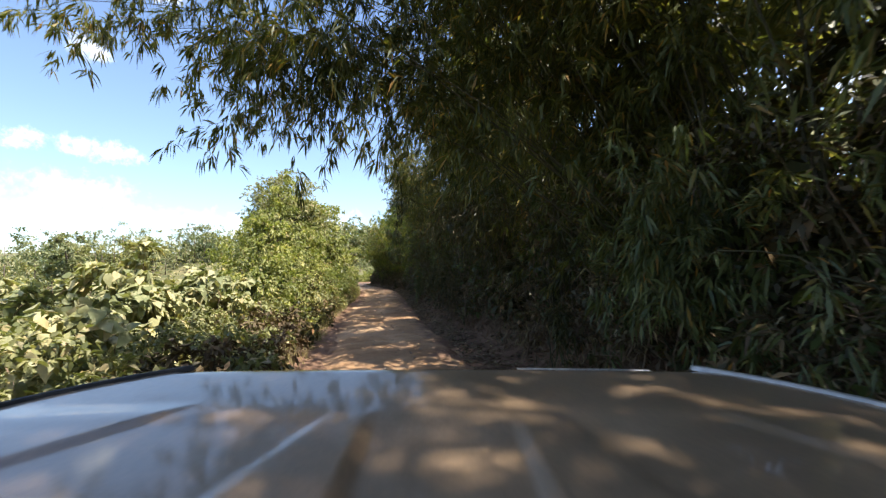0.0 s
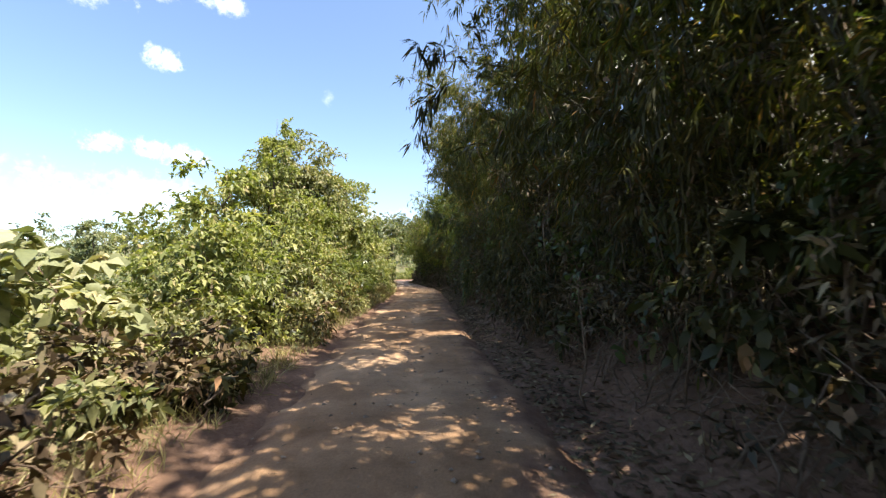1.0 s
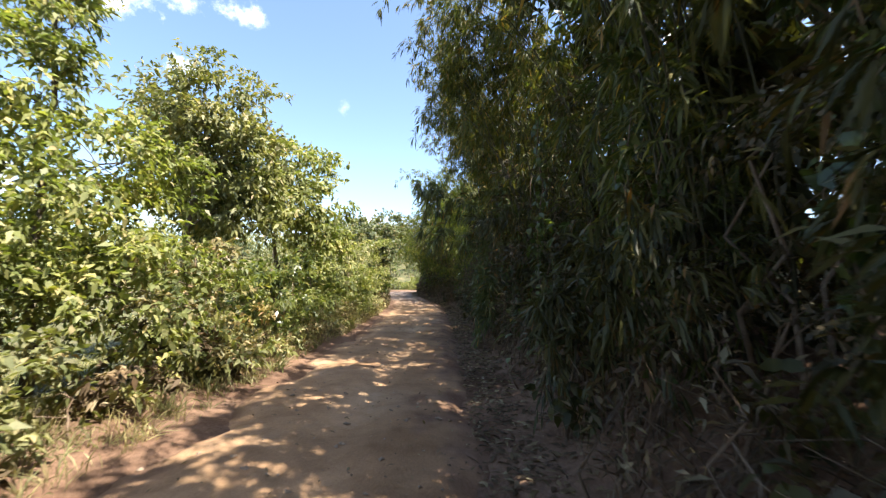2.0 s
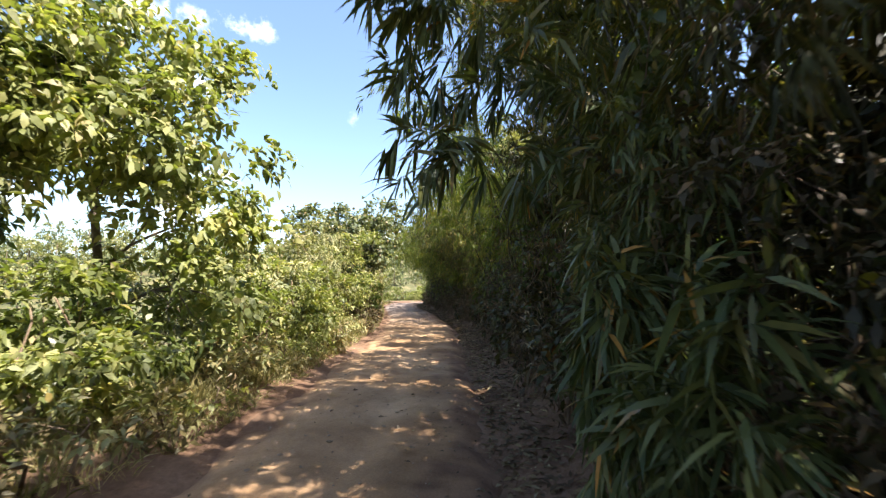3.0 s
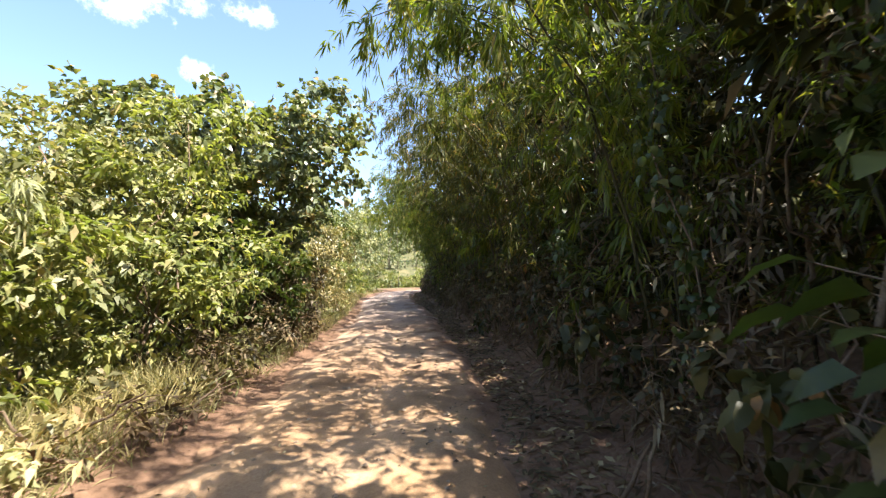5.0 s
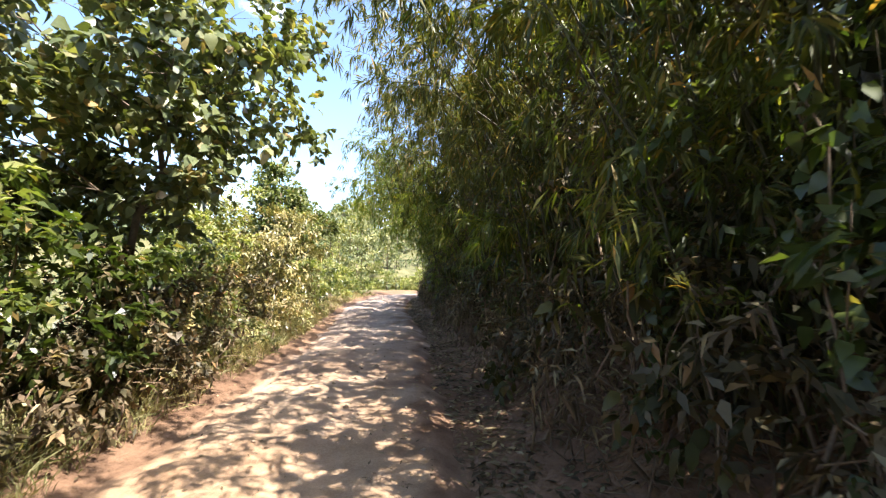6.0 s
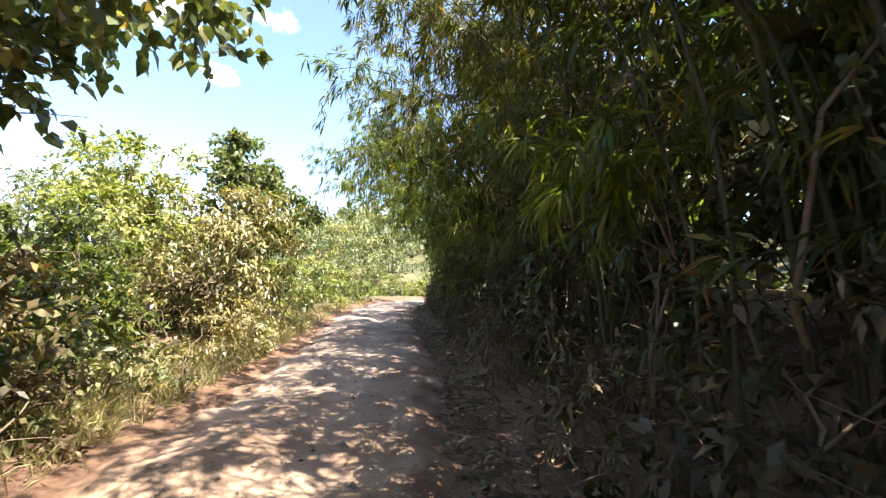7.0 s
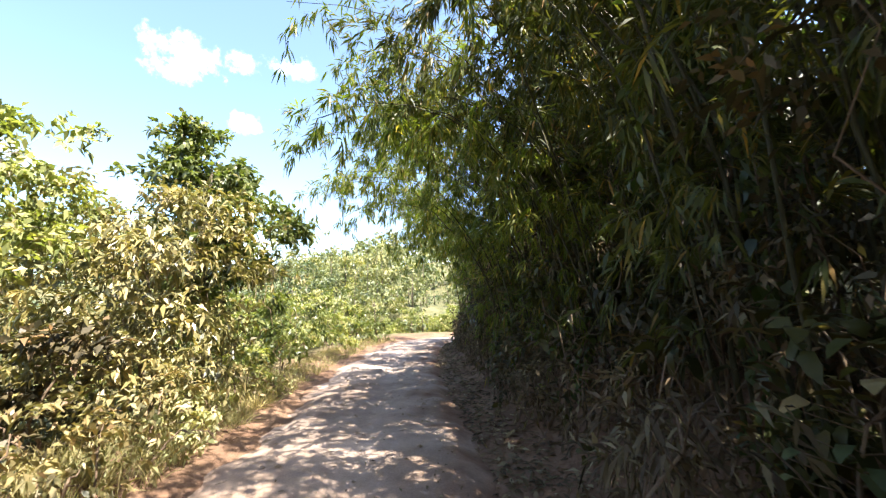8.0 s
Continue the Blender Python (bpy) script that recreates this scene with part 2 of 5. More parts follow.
def road_material():
    mat = bpy.data.materials.new("laterite track")
    mat.use_nodes = True
    t = mat.node_tree
    bsdf = t.nodes["Principled BSDF"]
    large = noise_tex(t, 0.35, 4.0, 0.6)
    col = ramp(t, large, [(0.25, (0.285, 0.165, 0.085)), (0.5, (0.38, 0.237, 0.132)), (0.75, (0.45, 0.312, 0.195))])
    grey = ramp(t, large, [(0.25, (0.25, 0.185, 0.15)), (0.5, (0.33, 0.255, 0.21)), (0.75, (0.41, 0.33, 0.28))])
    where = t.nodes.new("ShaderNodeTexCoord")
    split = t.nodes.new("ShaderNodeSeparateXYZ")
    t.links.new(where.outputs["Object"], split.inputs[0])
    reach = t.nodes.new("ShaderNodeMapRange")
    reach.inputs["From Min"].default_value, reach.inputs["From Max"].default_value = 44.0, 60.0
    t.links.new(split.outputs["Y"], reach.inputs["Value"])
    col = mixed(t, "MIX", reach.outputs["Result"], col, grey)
    worn = t.nodes.new("ShaderNodeAttribute")
    worn.attribute_name = "worn"
    col = mixed(t, "MULTIPLY", 1.0, col, ramp(t, worn.outputs["Fac"], [(0.0, (0.72, 0.68, 0.64)), (0.5, (0.95, 0.94, 0.92)), (1.0, (1.25, 1.25, 1.24))]))
    side = t.nodes.new("ShaderNodeAttribute")
    side.attribute_name = "verge"
    col = mixed(t, "MIX", side.outputs["Fac"], col, ramp(t, noise_tex(t, 1.7, 6.0, 0.65), [(0.3, (0.125, 0.07, 0.045)), (0.5, (0.2, 0.118, 0.075)), (0.72, (0.28, 0.175, 0.115))]))
    mid = noise_tex(t, 2.6, 5.0, 0.62)
    col = mixed(t, "MULTIPLY", 0.9, col, ramp(t, mid, [(0.25, (0.66, 0.62, 0.58)), (0.5, (0.97, 0.97, 0.97)), (0.75, (1.22, 1.2, 1.17))]))
    fine = noise_tex(t, 42.0, 6.0, 0.7)
    col = mixed(t, "MULTIPLY", 0.7, col, ramp(t, fine, [(0.3, (0.7, 0.68, 0.66)), (0.7, (1.2, 1.2, 1.2))]))
    t.links.new(col, bsdf.inputs["Base Color"])
    bsdf.inputs["Roughness"].default_value = 0.95
    bsdf.inputs["Specular IOR Level"].default_value = 0.15
    add = t.nodes.new("ShaderNodeMath")
    add.operation = "MULTIPLY_ADD"
    t.links.new(fine, add.inputs[0])
    add.inputs[1].default_value = 0.35
    t.links.new(mid, add.inputs[2])
    b = t.nodes.new("ShaderNodeBump")
    b.inputs["Strength"].default_value, b.inputs["Distance"].default_value = 0.8, 0.04
    t.links.new(add.outputs[0], b.inputs["Height"])
    t.links.new(b.outputs[0], bsdf.inputs["Normal"])
    return mat


M_ROAD = road_material()

# ---- the lie of the land ----
CENTRE_Y = np.array([-60, -20, 0, 6, 14, 17, 24, 33.5, 40, 45.5, 50, 57, 60.5, 65.6, 70, 74, 76.5, 78.5, 80.5, 82.5, 85, 88, 120])
CENTRE_X = np.array([11, 5.0, 2.3, 1.6, 0.25, -0.35, -1.85, -3.4, -4.6, -5.7, -6.95, -9.2, -10.5, -12.4, -13.7, -14.6, -14.6, -13.2, -9.8, -4.5, 3.0, 12, 60])
_fine_y = np.linspace(-60, 120, 721)
_fine_x = np.interp(_fine_y, CENTRE_Y, CENTRE_X)
_kernel = np.hanning(15)
_fine_x[7:-7] = np.convolve(_fine_x, _kernel / _kernel.sum(), "same")[7:-7]
_fine_s = np.sqrt(1 + np.gradient(_fine_x, _fine_y) ** 2)
HALF = 2.15
LEFT = 1.75


def centre(y):
    """x of the middle of the track."""
    return np.interp(y, _fine_y, _fine_x)


def slant(y):
    """How much wider the track is along x than square across it."""
    return np.interp(y, _fine_y, _fine_s)


def smooth(v, a, b):
    f = np.clip((v - a) / (b - a), 0, 1)
    return f * f * (3 - 2 * f)


def waves(x, y, size, seed):
    """Soft uneven relief, about -1 to 1."""
    g = np.random.default_rng(seed)
    total = 0
    for k in range(7):
        a, p, q = g.uniform(0, 6.28), g.uniform(0, 6.28), g.uniform(0.6, 1.9) / size
        total = total + np.sin((x * math.cos(a) + y * math.sin(a)) * q * 6.28 + p)
    return total / 3.2


def land(x, y):
    """Height of the ground."""
    x, y = np.asarray(x, float), np.asarray(y, float)
    u = (x - centre(y)) / slant(y)
    right = smooth(u, HALF + 0.1, 4.6) * 1.15 + smooth(u, 4.2, 22) * 3.2
    left = -0.75 * smooth(-u, 3.6, 9.0) + 0.10 * smooth(-u, LEFT, 2.5)
    rough = 0.05 * waves(x, y, 1.3, 5) * smooth(np.abs(u - 0.2), 1.75, 2.8) + 0.16 * waves(x, y, 6, 6) * smooth(np.abs(u), 3, 9)
    away = np.hypot(x, y - 40)
    hill = 15 * np.exp(-(((x + 48) / 40) ** 2 + ((y - 165) / 40) ** 2)) + 7 * np.exp(-(((x - 20) / 45) ** 2 + ((y - 140) / 40) ** 2))
    hill = hill + 6 * np.exp(-(((x + 44) / 22) ** 2 + ((y - 82) / 20) ** 2))
    hill = hill * smooth(np.abs(u), 8, 22)
    far = smooth(away, 600, 2200) * (60 + 50 * waves(x, y, 1500, 8) + 22 * waves(x, y, 420, 9))
    under = -0.10 * (1 - smooth(np.abs(u - 0.2), 1.5, 1.85)) * (np.abs(y - 30) < 88)
    return right + left + rough + hill + np.maximum(far, 0) + under


def mesh_object(name, verts, faces, material, parent=None, label="", shaded=True):
    me = bpy.data.meshes.new(name)
    me.from_pydata([tuple(v) for v in verts] if not isinstance(verts, np.ndarray) else verts.tolist(), [], faces if isinstance(faces, list) else faces.tolist())
    me.materials.append(material)
    me.polygons.foreach_set("use_smooth", [shaded] * len(me.polygons))
    me.update()
    ob = new(name, me)
    if parent is not None:
        ob.parent = parent
    if label:
        ob["label"] = label
    return ob


def sheet(name, xs, ys, height, material):
    """A grid over u = xs, y = ys that follows the track."""
    u, y = np.meshgrid(xs, ys)
    x = u * slant(y) + centre(y)
    z = height(x, y, u)
    v = np.stack([x, y, z], -1).reshape(-1, 3)
    n, m = len(xs), len(ys)
    i = (np.arange(m - 1)[:, None] * n + np.arange(n - 1)[None, :]).reshape(-1)
    f = np.stack([i, i + 1, i + n + 1, i + n], -1)
    return mesh_object(name, v, f, material)


def spread(lo, hi, fine_lo, fine_hi, step):
    """Steps that are fine in the middle and grow outwards."""
    mid = list(np.arange(fine_lo, fine_hi + step / 2, step))
    out, d = [], step
    v = mid[-1]
    while v < hi:
        d *= 1.28
        v += d
        out.append(v)
    back, d = [], step
    v = mid[0]
    while v > lo:
        d *= 1.28
        v -= d
        back.append(v)
    return np.array(back[::-1] + mid + out)


ground = sheet("ground", spread(-3500, 3500, -12, 12, 0.3), spread(-3000, 4200, -8, 100, 0.4), lambda x, y, u: land(x, y), M_SOIL)
_co = np.empty(3 * len(ground.data.vertices))
ground.data.vertices.foreach_get("co", _co)
_co = _co.reshape(-1, 3)
_u = (_co[:, 0] - centre(_co[:, 1])) / slant(_co[:, 1])
ground.data.attributes.new("cover", "FLOAT", "POINT").data.foreach_set("value", np.where(_u < 0, smooth(-_u, 2.0, 4.4), smooth(_u, 5.5, 9.0)))
tagged(ground, "brown earth under the plants, rising as a bank beside the track", "ground", kind="structure")


def road_height(x, y, u):
    edge = smooth(np.abs(u - 0.2 + 0.16 * waves(x * 0, y, 3.5, 21) + 0.07 * waves(x, y, 0.8, 20)) + 0.12, 1.35, 1.97)
    ruts = -0.045 * (np.exp(-(((u - 0.35) / 0.22) ** 2)) + np.exp(-(((u + 1.1) / 0.22) ** 2)) + np.exp(-(((u - 1.75) / 0.2) ** 2)))
    return 0.02 + ruts + 0.018 * waves(x, y, 1.1, 22) + 0.010 * waves(x, y, 0.35, 23) + 0.03 * waves(x, y, 5, 24) - 0.16 * edge


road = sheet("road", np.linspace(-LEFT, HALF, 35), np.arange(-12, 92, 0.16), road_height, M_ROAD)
_co = np.empty(3 * len(road.data.vertices))
road.data.vertices.foreach_get("co", _co)
_co = _co.reshape(-1, 3)
_u = (_co[:, 0] - centre(_co[:, 1])) / slant(_co[:, 1]) + 0.1 * waves(_co[:, 0], _co[:, 1], 9, 27)
_worn = np.exp(-(((_u - 0.35) / 0.3) ** 2)) + np.exp(-(((_u + 1.1) / 0.3) ** 2)) + 0.8 * np.exp(-(((_u - 1.7) / 0.25) ** 2))
_worn = np.clip(0.45 + 0.4 * _worn + 0.2 * waves(_co[:, 0], _co[:, 1], 2.2, 28) - 0.5 * smooth(np.abs(_u - 0.2), 1.55, 1.95), 0, 1)
road.data.attributes.new("worn", "FLOAT", "POINT").data.foreach_set("value", _worn)
_verge = np.clip(smooth(_u + 0.3 * waves(_co[:, 0], _co[:, 1], 0.7, 29) + 0.25 * waves(_co[:, 0], _co[:, 1], 2.4, 30), 1.0, 1.75) + smooth(-_u + 0.2 * waves(_co[:, 0], _co[:, 1], 0.8, 31), 0.95, 1.5), 0, 1)
road.data.attributes.new("verge", "FLOAT", "POINT").data.foreach_set("value", _verge)
tagged(road, "rutted red-brown dirt track dusted with pale sand", "dirt road", kind="structure")

# ---- how plants are made ----


def unit(v):
    return v / np.maximum(np.linalg.norm(v, axis=-1, keepdims=True), 1e-9)


def tube(path, radii, sides=6):
    """Vertices and faces of a tapered tube along a path."""
    path = np.asarray(path, float)
    t = unit(np.gradient(path, axis=0))
    ref = np.where(np.abs(t[:, 2:3]) > 0.9, np.array([[1.0, 0, 0]]), np.array([[0, 0, 1.0]]))
    a = unit(np.cross(t, ref))
    b = np.cross(t, a)
    ang = np.linspace(0, 2 * math.pi, sides, endpoint=False)
    ring = a[:, None] * np.cos(ang)[None, :, None] + b[:, None] * np.sin(ang)[None, :, None]
    v = (path[:, None] + ring * np.asarray(radii)[:, None, None]).reshape(-1, 3)
    f = []
    for i in range(len(path) - 1):
        for j in range(sides):
            k = (j + 1) % sides
            f.append((i * sides + j, i * sides + k, (i + 1) * sides + k, (i + 1) * sides + j))
    f.append(tuple(range(sides))[::-1])
    f.append(tuple((len(path) - 1) * sides + j for j in range(sides)))
    return v, f


def join(tubes):
    vs, fs, n = [], [], 0
    for v, f in tubes:
        vs.append(v)
        fs += [tuple(i + n for i in q) for q in f]
        n += len(v)
    return np.concatenate(vs), fs


def bough(a, b, sag, rng, steps=6, crook=0.05):
    """A slightly crooked line from a to b."""
    s = np.linspace(0, 1, steps)[:, None]
    p = np.asarray(a) + (np.asarray(b) - np.asarray(a)) * s
    p[1:-1] += rng.normal(0, crook, (steps - 2, 3)) * np.linalg.norm(np.asarray(b) - np.asarray(a))
    p[:, 2] += sag * np.sin(s[:, 0] * math.pi)
    return p


# Outline of a leaf: share of its length, share of its half width.
LANCE = ((0.22, 0.85), (0.62, 0.75))
OVAL = ((0.28, 0.95), (0.68, 0.85))
HEART = ((0.08, 0.85), (0.45, 1.0))


def leaves(name, at, along, face, length, width, material, parent, fine=False, outline=OVAL, label="", droop=0.25, clear=True):
    """One mesh of many thin leaves. at: their stalks' ends; along: the way they point; face: about the way their upper side looks."""
    at, along, face = np.asarray(at, float), unit(np.asarray(along, float)), np.asarray(face, float)
    n = len(at)
    length = np.broadcast_to(length, n).astype(float)[:, None]
    width = np.broadcast_to(width, n).astype(float)[:, None]
    if clear:
        # Passing vehicles keep the lane open.
        w = at + parent_place(parent)
        u = (w[:, 0] - centre(w[:, 1])) / slant(w[:, 1])
        keep = ~((np.abs(u - 0.8) < 1.35 + 0.35 * np.sin(w[:, 1] * 0.9) ** 2) & (w[:, 2] < 2.6)) & ~((np.abs(u - 0.25) < 1.85) & (w[:, 2] < 2.2))
        at, along, face, length, width = at[keep], along[keep], face[keep], length[keep], width[keep]
        n = len(at)
    side = unit(np.cross(along, face))
    up = np.cross(side, along)
    fold = 0.22
    tip = at + along * length - np.array([[0, 0, 1.0]]) * length * droop
    if fine:
        cols = [at]
        for share, w in outline:
            mid = at + along * length * share - np.array([[0, 0, 1.0]]) * length * droop * share ** 2
            cols.append(mid - side * width * w * 0.5 + up * width * fold * w)
            cols.append(mid + side * width * w * 0.5 + up * width * fold * w)
        cols.append(tip)
        v = np.stack(cols, 1).reshape(-1, 3)
        b = (np.arange(n) * 6)[:, None]
        tri = np.concatenate([b + np.array([[0, 2, 1]]), b + np.array([[3, 4, 5]])], 0)
        quad = b + np.array([[1, 2, 4, 3]])
        loops = np.concatenate([tri.reshape(-1), quad.reshape(-1)])
        starts = np.concatenate([np.arange(2 * n) * 3, 6 * n + np.arange(n) * 4])
        totals = np.concatenate([np.full(2 * n, 3), np.full(n, 4)])
    else:
        share, w = 0.42, 0.95
        mid = at + along * length * share - np.array([[0, 0, 1.0]]) * length * droop * share ** 2
        v = np.stack([at, mid + side * width * w * 0.5 + up * width * fold, tip, mid - side * width * w * 0.5 + up * width * fold], 1).reshape(-1, 3)
        loops = np.arange(4 * n)
        starts, totals = np.arange(n) * 4, np.full(n, 4)
    me = bpy.data.meshes.new(name)
    me.vertices.add(len(v))
    me.vertices.foreach_set("co", v.reshape(-1))
    me.loops.add(len(loops))
    me.loops.foreach_set("vertex_index", loops.astype(np.int32))
    me.polygons.add(len(starts))
    me.polygons.foreach_set("loop_start", starts.astype(np.int32))
    me.polygons.foreach_set("loop_total", totals.astype(np.int32))
    me.polygons.foreach_set("use_smooth", np.ones(len(starts), bool))
    me.update(calc_edges=True)
    me.materials.append(material)
    ob = new(name, me)
    if parent is not None:
        ob.parent = parent
    if label:
        ob["label"] = label
    return ob


PLACES = {}


def parent_place(ob):
    return PLACES.get(ob.name, np.zeros(3)) if ob is not None else np.zeros(3)


def thing(name, x, y, label, category, group="", sink=0.04):
    """An empty at the foot of a plant, on the ground."""
    ob = new(name)
    z = float(land(x, y)) - sink
    ob.location = (x, y, z)
    ob.empty_display_size = 0.2
    PLACES[ob.name] = np.array([x, y, z])
    return tagged(ob, label, category, group)


def blob_twigs(rng, blobs, density, twig):
    """Starts, directions and outward ways of twigs that fill lumpy masses. blobs: (x, y, z, rx, ry, rz)."""
    a, d, o = [], [], []
    for bx, by, bz, rx, ry, rz in blobs:
        area = 4 * math.pi * ((rx * ry) ** 1.6 / 3 + (rx * rz) ** 1.6 / 3 + (ry * rz) ** 1.6 / 3) ** (1 / 1.6)
        n = max(8, int(area * density * 0.72))
        # Sprays of leaves in tiers, with hollows between them.
        sprays = max(6, n // 15)
        v = unit(rng.normal(size=(sprays, 3)))
        lump = 0
        for _ in range(5):
            k = rng.normal(size=3) * 3.2
            lump = lump + np.sin(v @ k + rng.uniform(0, 6.28))
        r = (0.4 + 0.62 * rng.uniform(0, 1, sprays) ** 0.4) * (0.88 + 0.11 * lump)
        r = np.minimum(r, 1.1)
        which = rng.integers(0, sprays, n)
        size = rng.uniform(0.09, 0.22, sprays)[which][:, None]
        p = v[which] * r[which][:, None] + rng.normal(0, 1, (n, 3)) * size * np.array([1.0, 1.0, 0.55])
        v = unit(v[which] + rng.normal(0, 0.25, (n, 3)))
        p = np.array([bx, by, bz]) + p * np.array([rx, ry, rz])
        way = unit(v * 0.9 + rng.normal(0, 0.55, (n, 3)) + np.array([0, 0, 0.25]))
        a.append(p)
        d.append(way)
        o.append(v)
    return np.concatenate(a), np.concatenate(d), np.concatenate(o)


def leaves_on(rng, a, d, o, per, twig, length, width, hang=0.2):
    """Leaf seats along the twigs."""
    n = len(a)
    s = rng.uniform(0.1, 1.0, (n, per, 1))
    at = a[:, None] + d[:, None] * s * twig
    at[:, :, 2] -= (s[:, :, 0] ** 2) * twig * 0.25
    along = d[:, None] * 0.6 + rng.normal(0, 0.6, (n, per, 3)) + np.array([0, 0, -hang])
    face = o[:, None] * 0.6 + rng.normal(0, 0.45, (n, per, 3)) + np.array([0, 0, 0.9])
    m = n * per
    L = length * 1.14 * rng.uniform(0.6, 1.25, m)
    return at.reshape(m, 3), along.reshape(m, 3), face.reshape(m, 3), L, L * width


def add_stems(ob, rng, blobs, material, radius, names=("stem",), base=(0, 0), most=7):
    """Woody stems from the foot into each mass of leaves."""
    for i, (bx, by, bz, rx, ry, rz) in enumerate(blobs[:most]):
        foot = (base[0] + rng.normal(0, 0.12), base[1] + rng.normal(0, 0.12), 0.0)
        p = bough(foot, (bx, by, bz + rz * 0.35), 0.1, rng, 7)
        r = radius * rng.uniform(0.7, 1.1) * np.linspace(1, 0.3, 7)
        v, f = tube(p, r, 6)
        tubes = [(v, f)]
        for _ in range(2):
            s = rng.integers(2, 6)
            e = np.array([bx, by, bz]) + unit(rng.normal(size=3)) * np.array([rx, ry, rz]) * 0.85
            q = bough(p[s], e, 0.05, rng, 4)
            tubes.append(tube(q, r[s] * np.linspace(0.55, 0.15, 4), 4))
        v, f = join(tubes)
        mesh_object(names[0], v, f, material, ob)


def shrub(x, y, blobs, leaf, leaf_len, leaf_wide, density, label, rng, per=7, twig=0.35, fine=False, outline=OVAL, stem=0.02,
          name="shrub", category="shrub", group="", bark=None, extra=None, droop=0.25):
    ob = thing(name, x, y, label, category, group)
    add_stems(ob, rng, blobs, bark or M_TWIG, stem)
    a, d, o = blob_twigs(rng, blobs, density, twig)
    leaves("foliage", *leaves_on(rng, a, d, o, per, twig, leaf_len, leaf_wide), leaf, ob, fine, outline, droop=droop)
    if extra:
        material, share, size = extra
        pick = rng.random(len(a)) < share
        leaves("young_foliage", *leaves_on(rng, a[pick] + o[pick] * 0.12, d[pick], o[pick], per, twig, size, leaf_wide), material, ob, fine, outline, droop=droop)
    return ob


def tree(x, y, blobs, trunk_top, trunk_r, leaf, leaf_len, leaf_wide, density, label, rng, per=8, twig=0.45, fine=False, outline=OVAL,
         bark=None, group="", category="tree", lean=(0, 0), name="tree", droop=0.25):
    ob = thing(name, x, y, label, category, group)
    bark = bark or M_BARK
    p = bough((0, 0, 0), (lean[0], lean[1], trunk_top), 0.0, rng, 9, 0.012)
    p[0] = (0, 0, 0)
    flare = np.linspace(1, 0.4, 9)
    flare[0] *= 1.35
    v, f = tube(p, trunk_r * flare, 9)
    trunk = mesh_object("trunk", v, f, bark, ob)
    for bx, by, bz, rx, ry, rz in blobs:
        k = int(np.clip(np.argmin(np.abs(p[:, 2] - (bz - rz * 0.9))), 2, 7))
        q = bough(p[k], (bx, by, bz), 0.1, rng, 6)
        r0 = trunk_r * flare[k] * 0.5
        tubes = [tube(q, r0 * np.linspace(1, 0.35, 6), 6)]
        for _ in range(6):
            s = rng.integers(2, 6)
            e = np.array([bx, by, bz]) + unit(rng.normal(size=3)) * np.array([rx, ry, rz]) * 0.9
            tubes.append(tube(bough(q[s], e, 0.04, rng, 4), r0 * np.linspace(0.4, 0.1, 4), 4))
        v, f = join(tubes)
        mesh_object("limb", v, f, bark, trunk)
    a, d, o = blob_twigs(rng, blobs, density, twig)
    leaves("crown", *leaves_on(rng, a, d, o, per, twig, leaf_len, leaf_wide), leaf, ob, fine, outline, droop=droop)
    return ob


OVERHANG_Y = [16, 19, 26, 27.5, 37, 39, 45, 47, 54, 56, 66]
OVERHANG_U = [0.0, -0.8, -0.8, 0.7, 0.7, -1.0, -1.0, 0.0, 0.0, -0.9, -0.9]


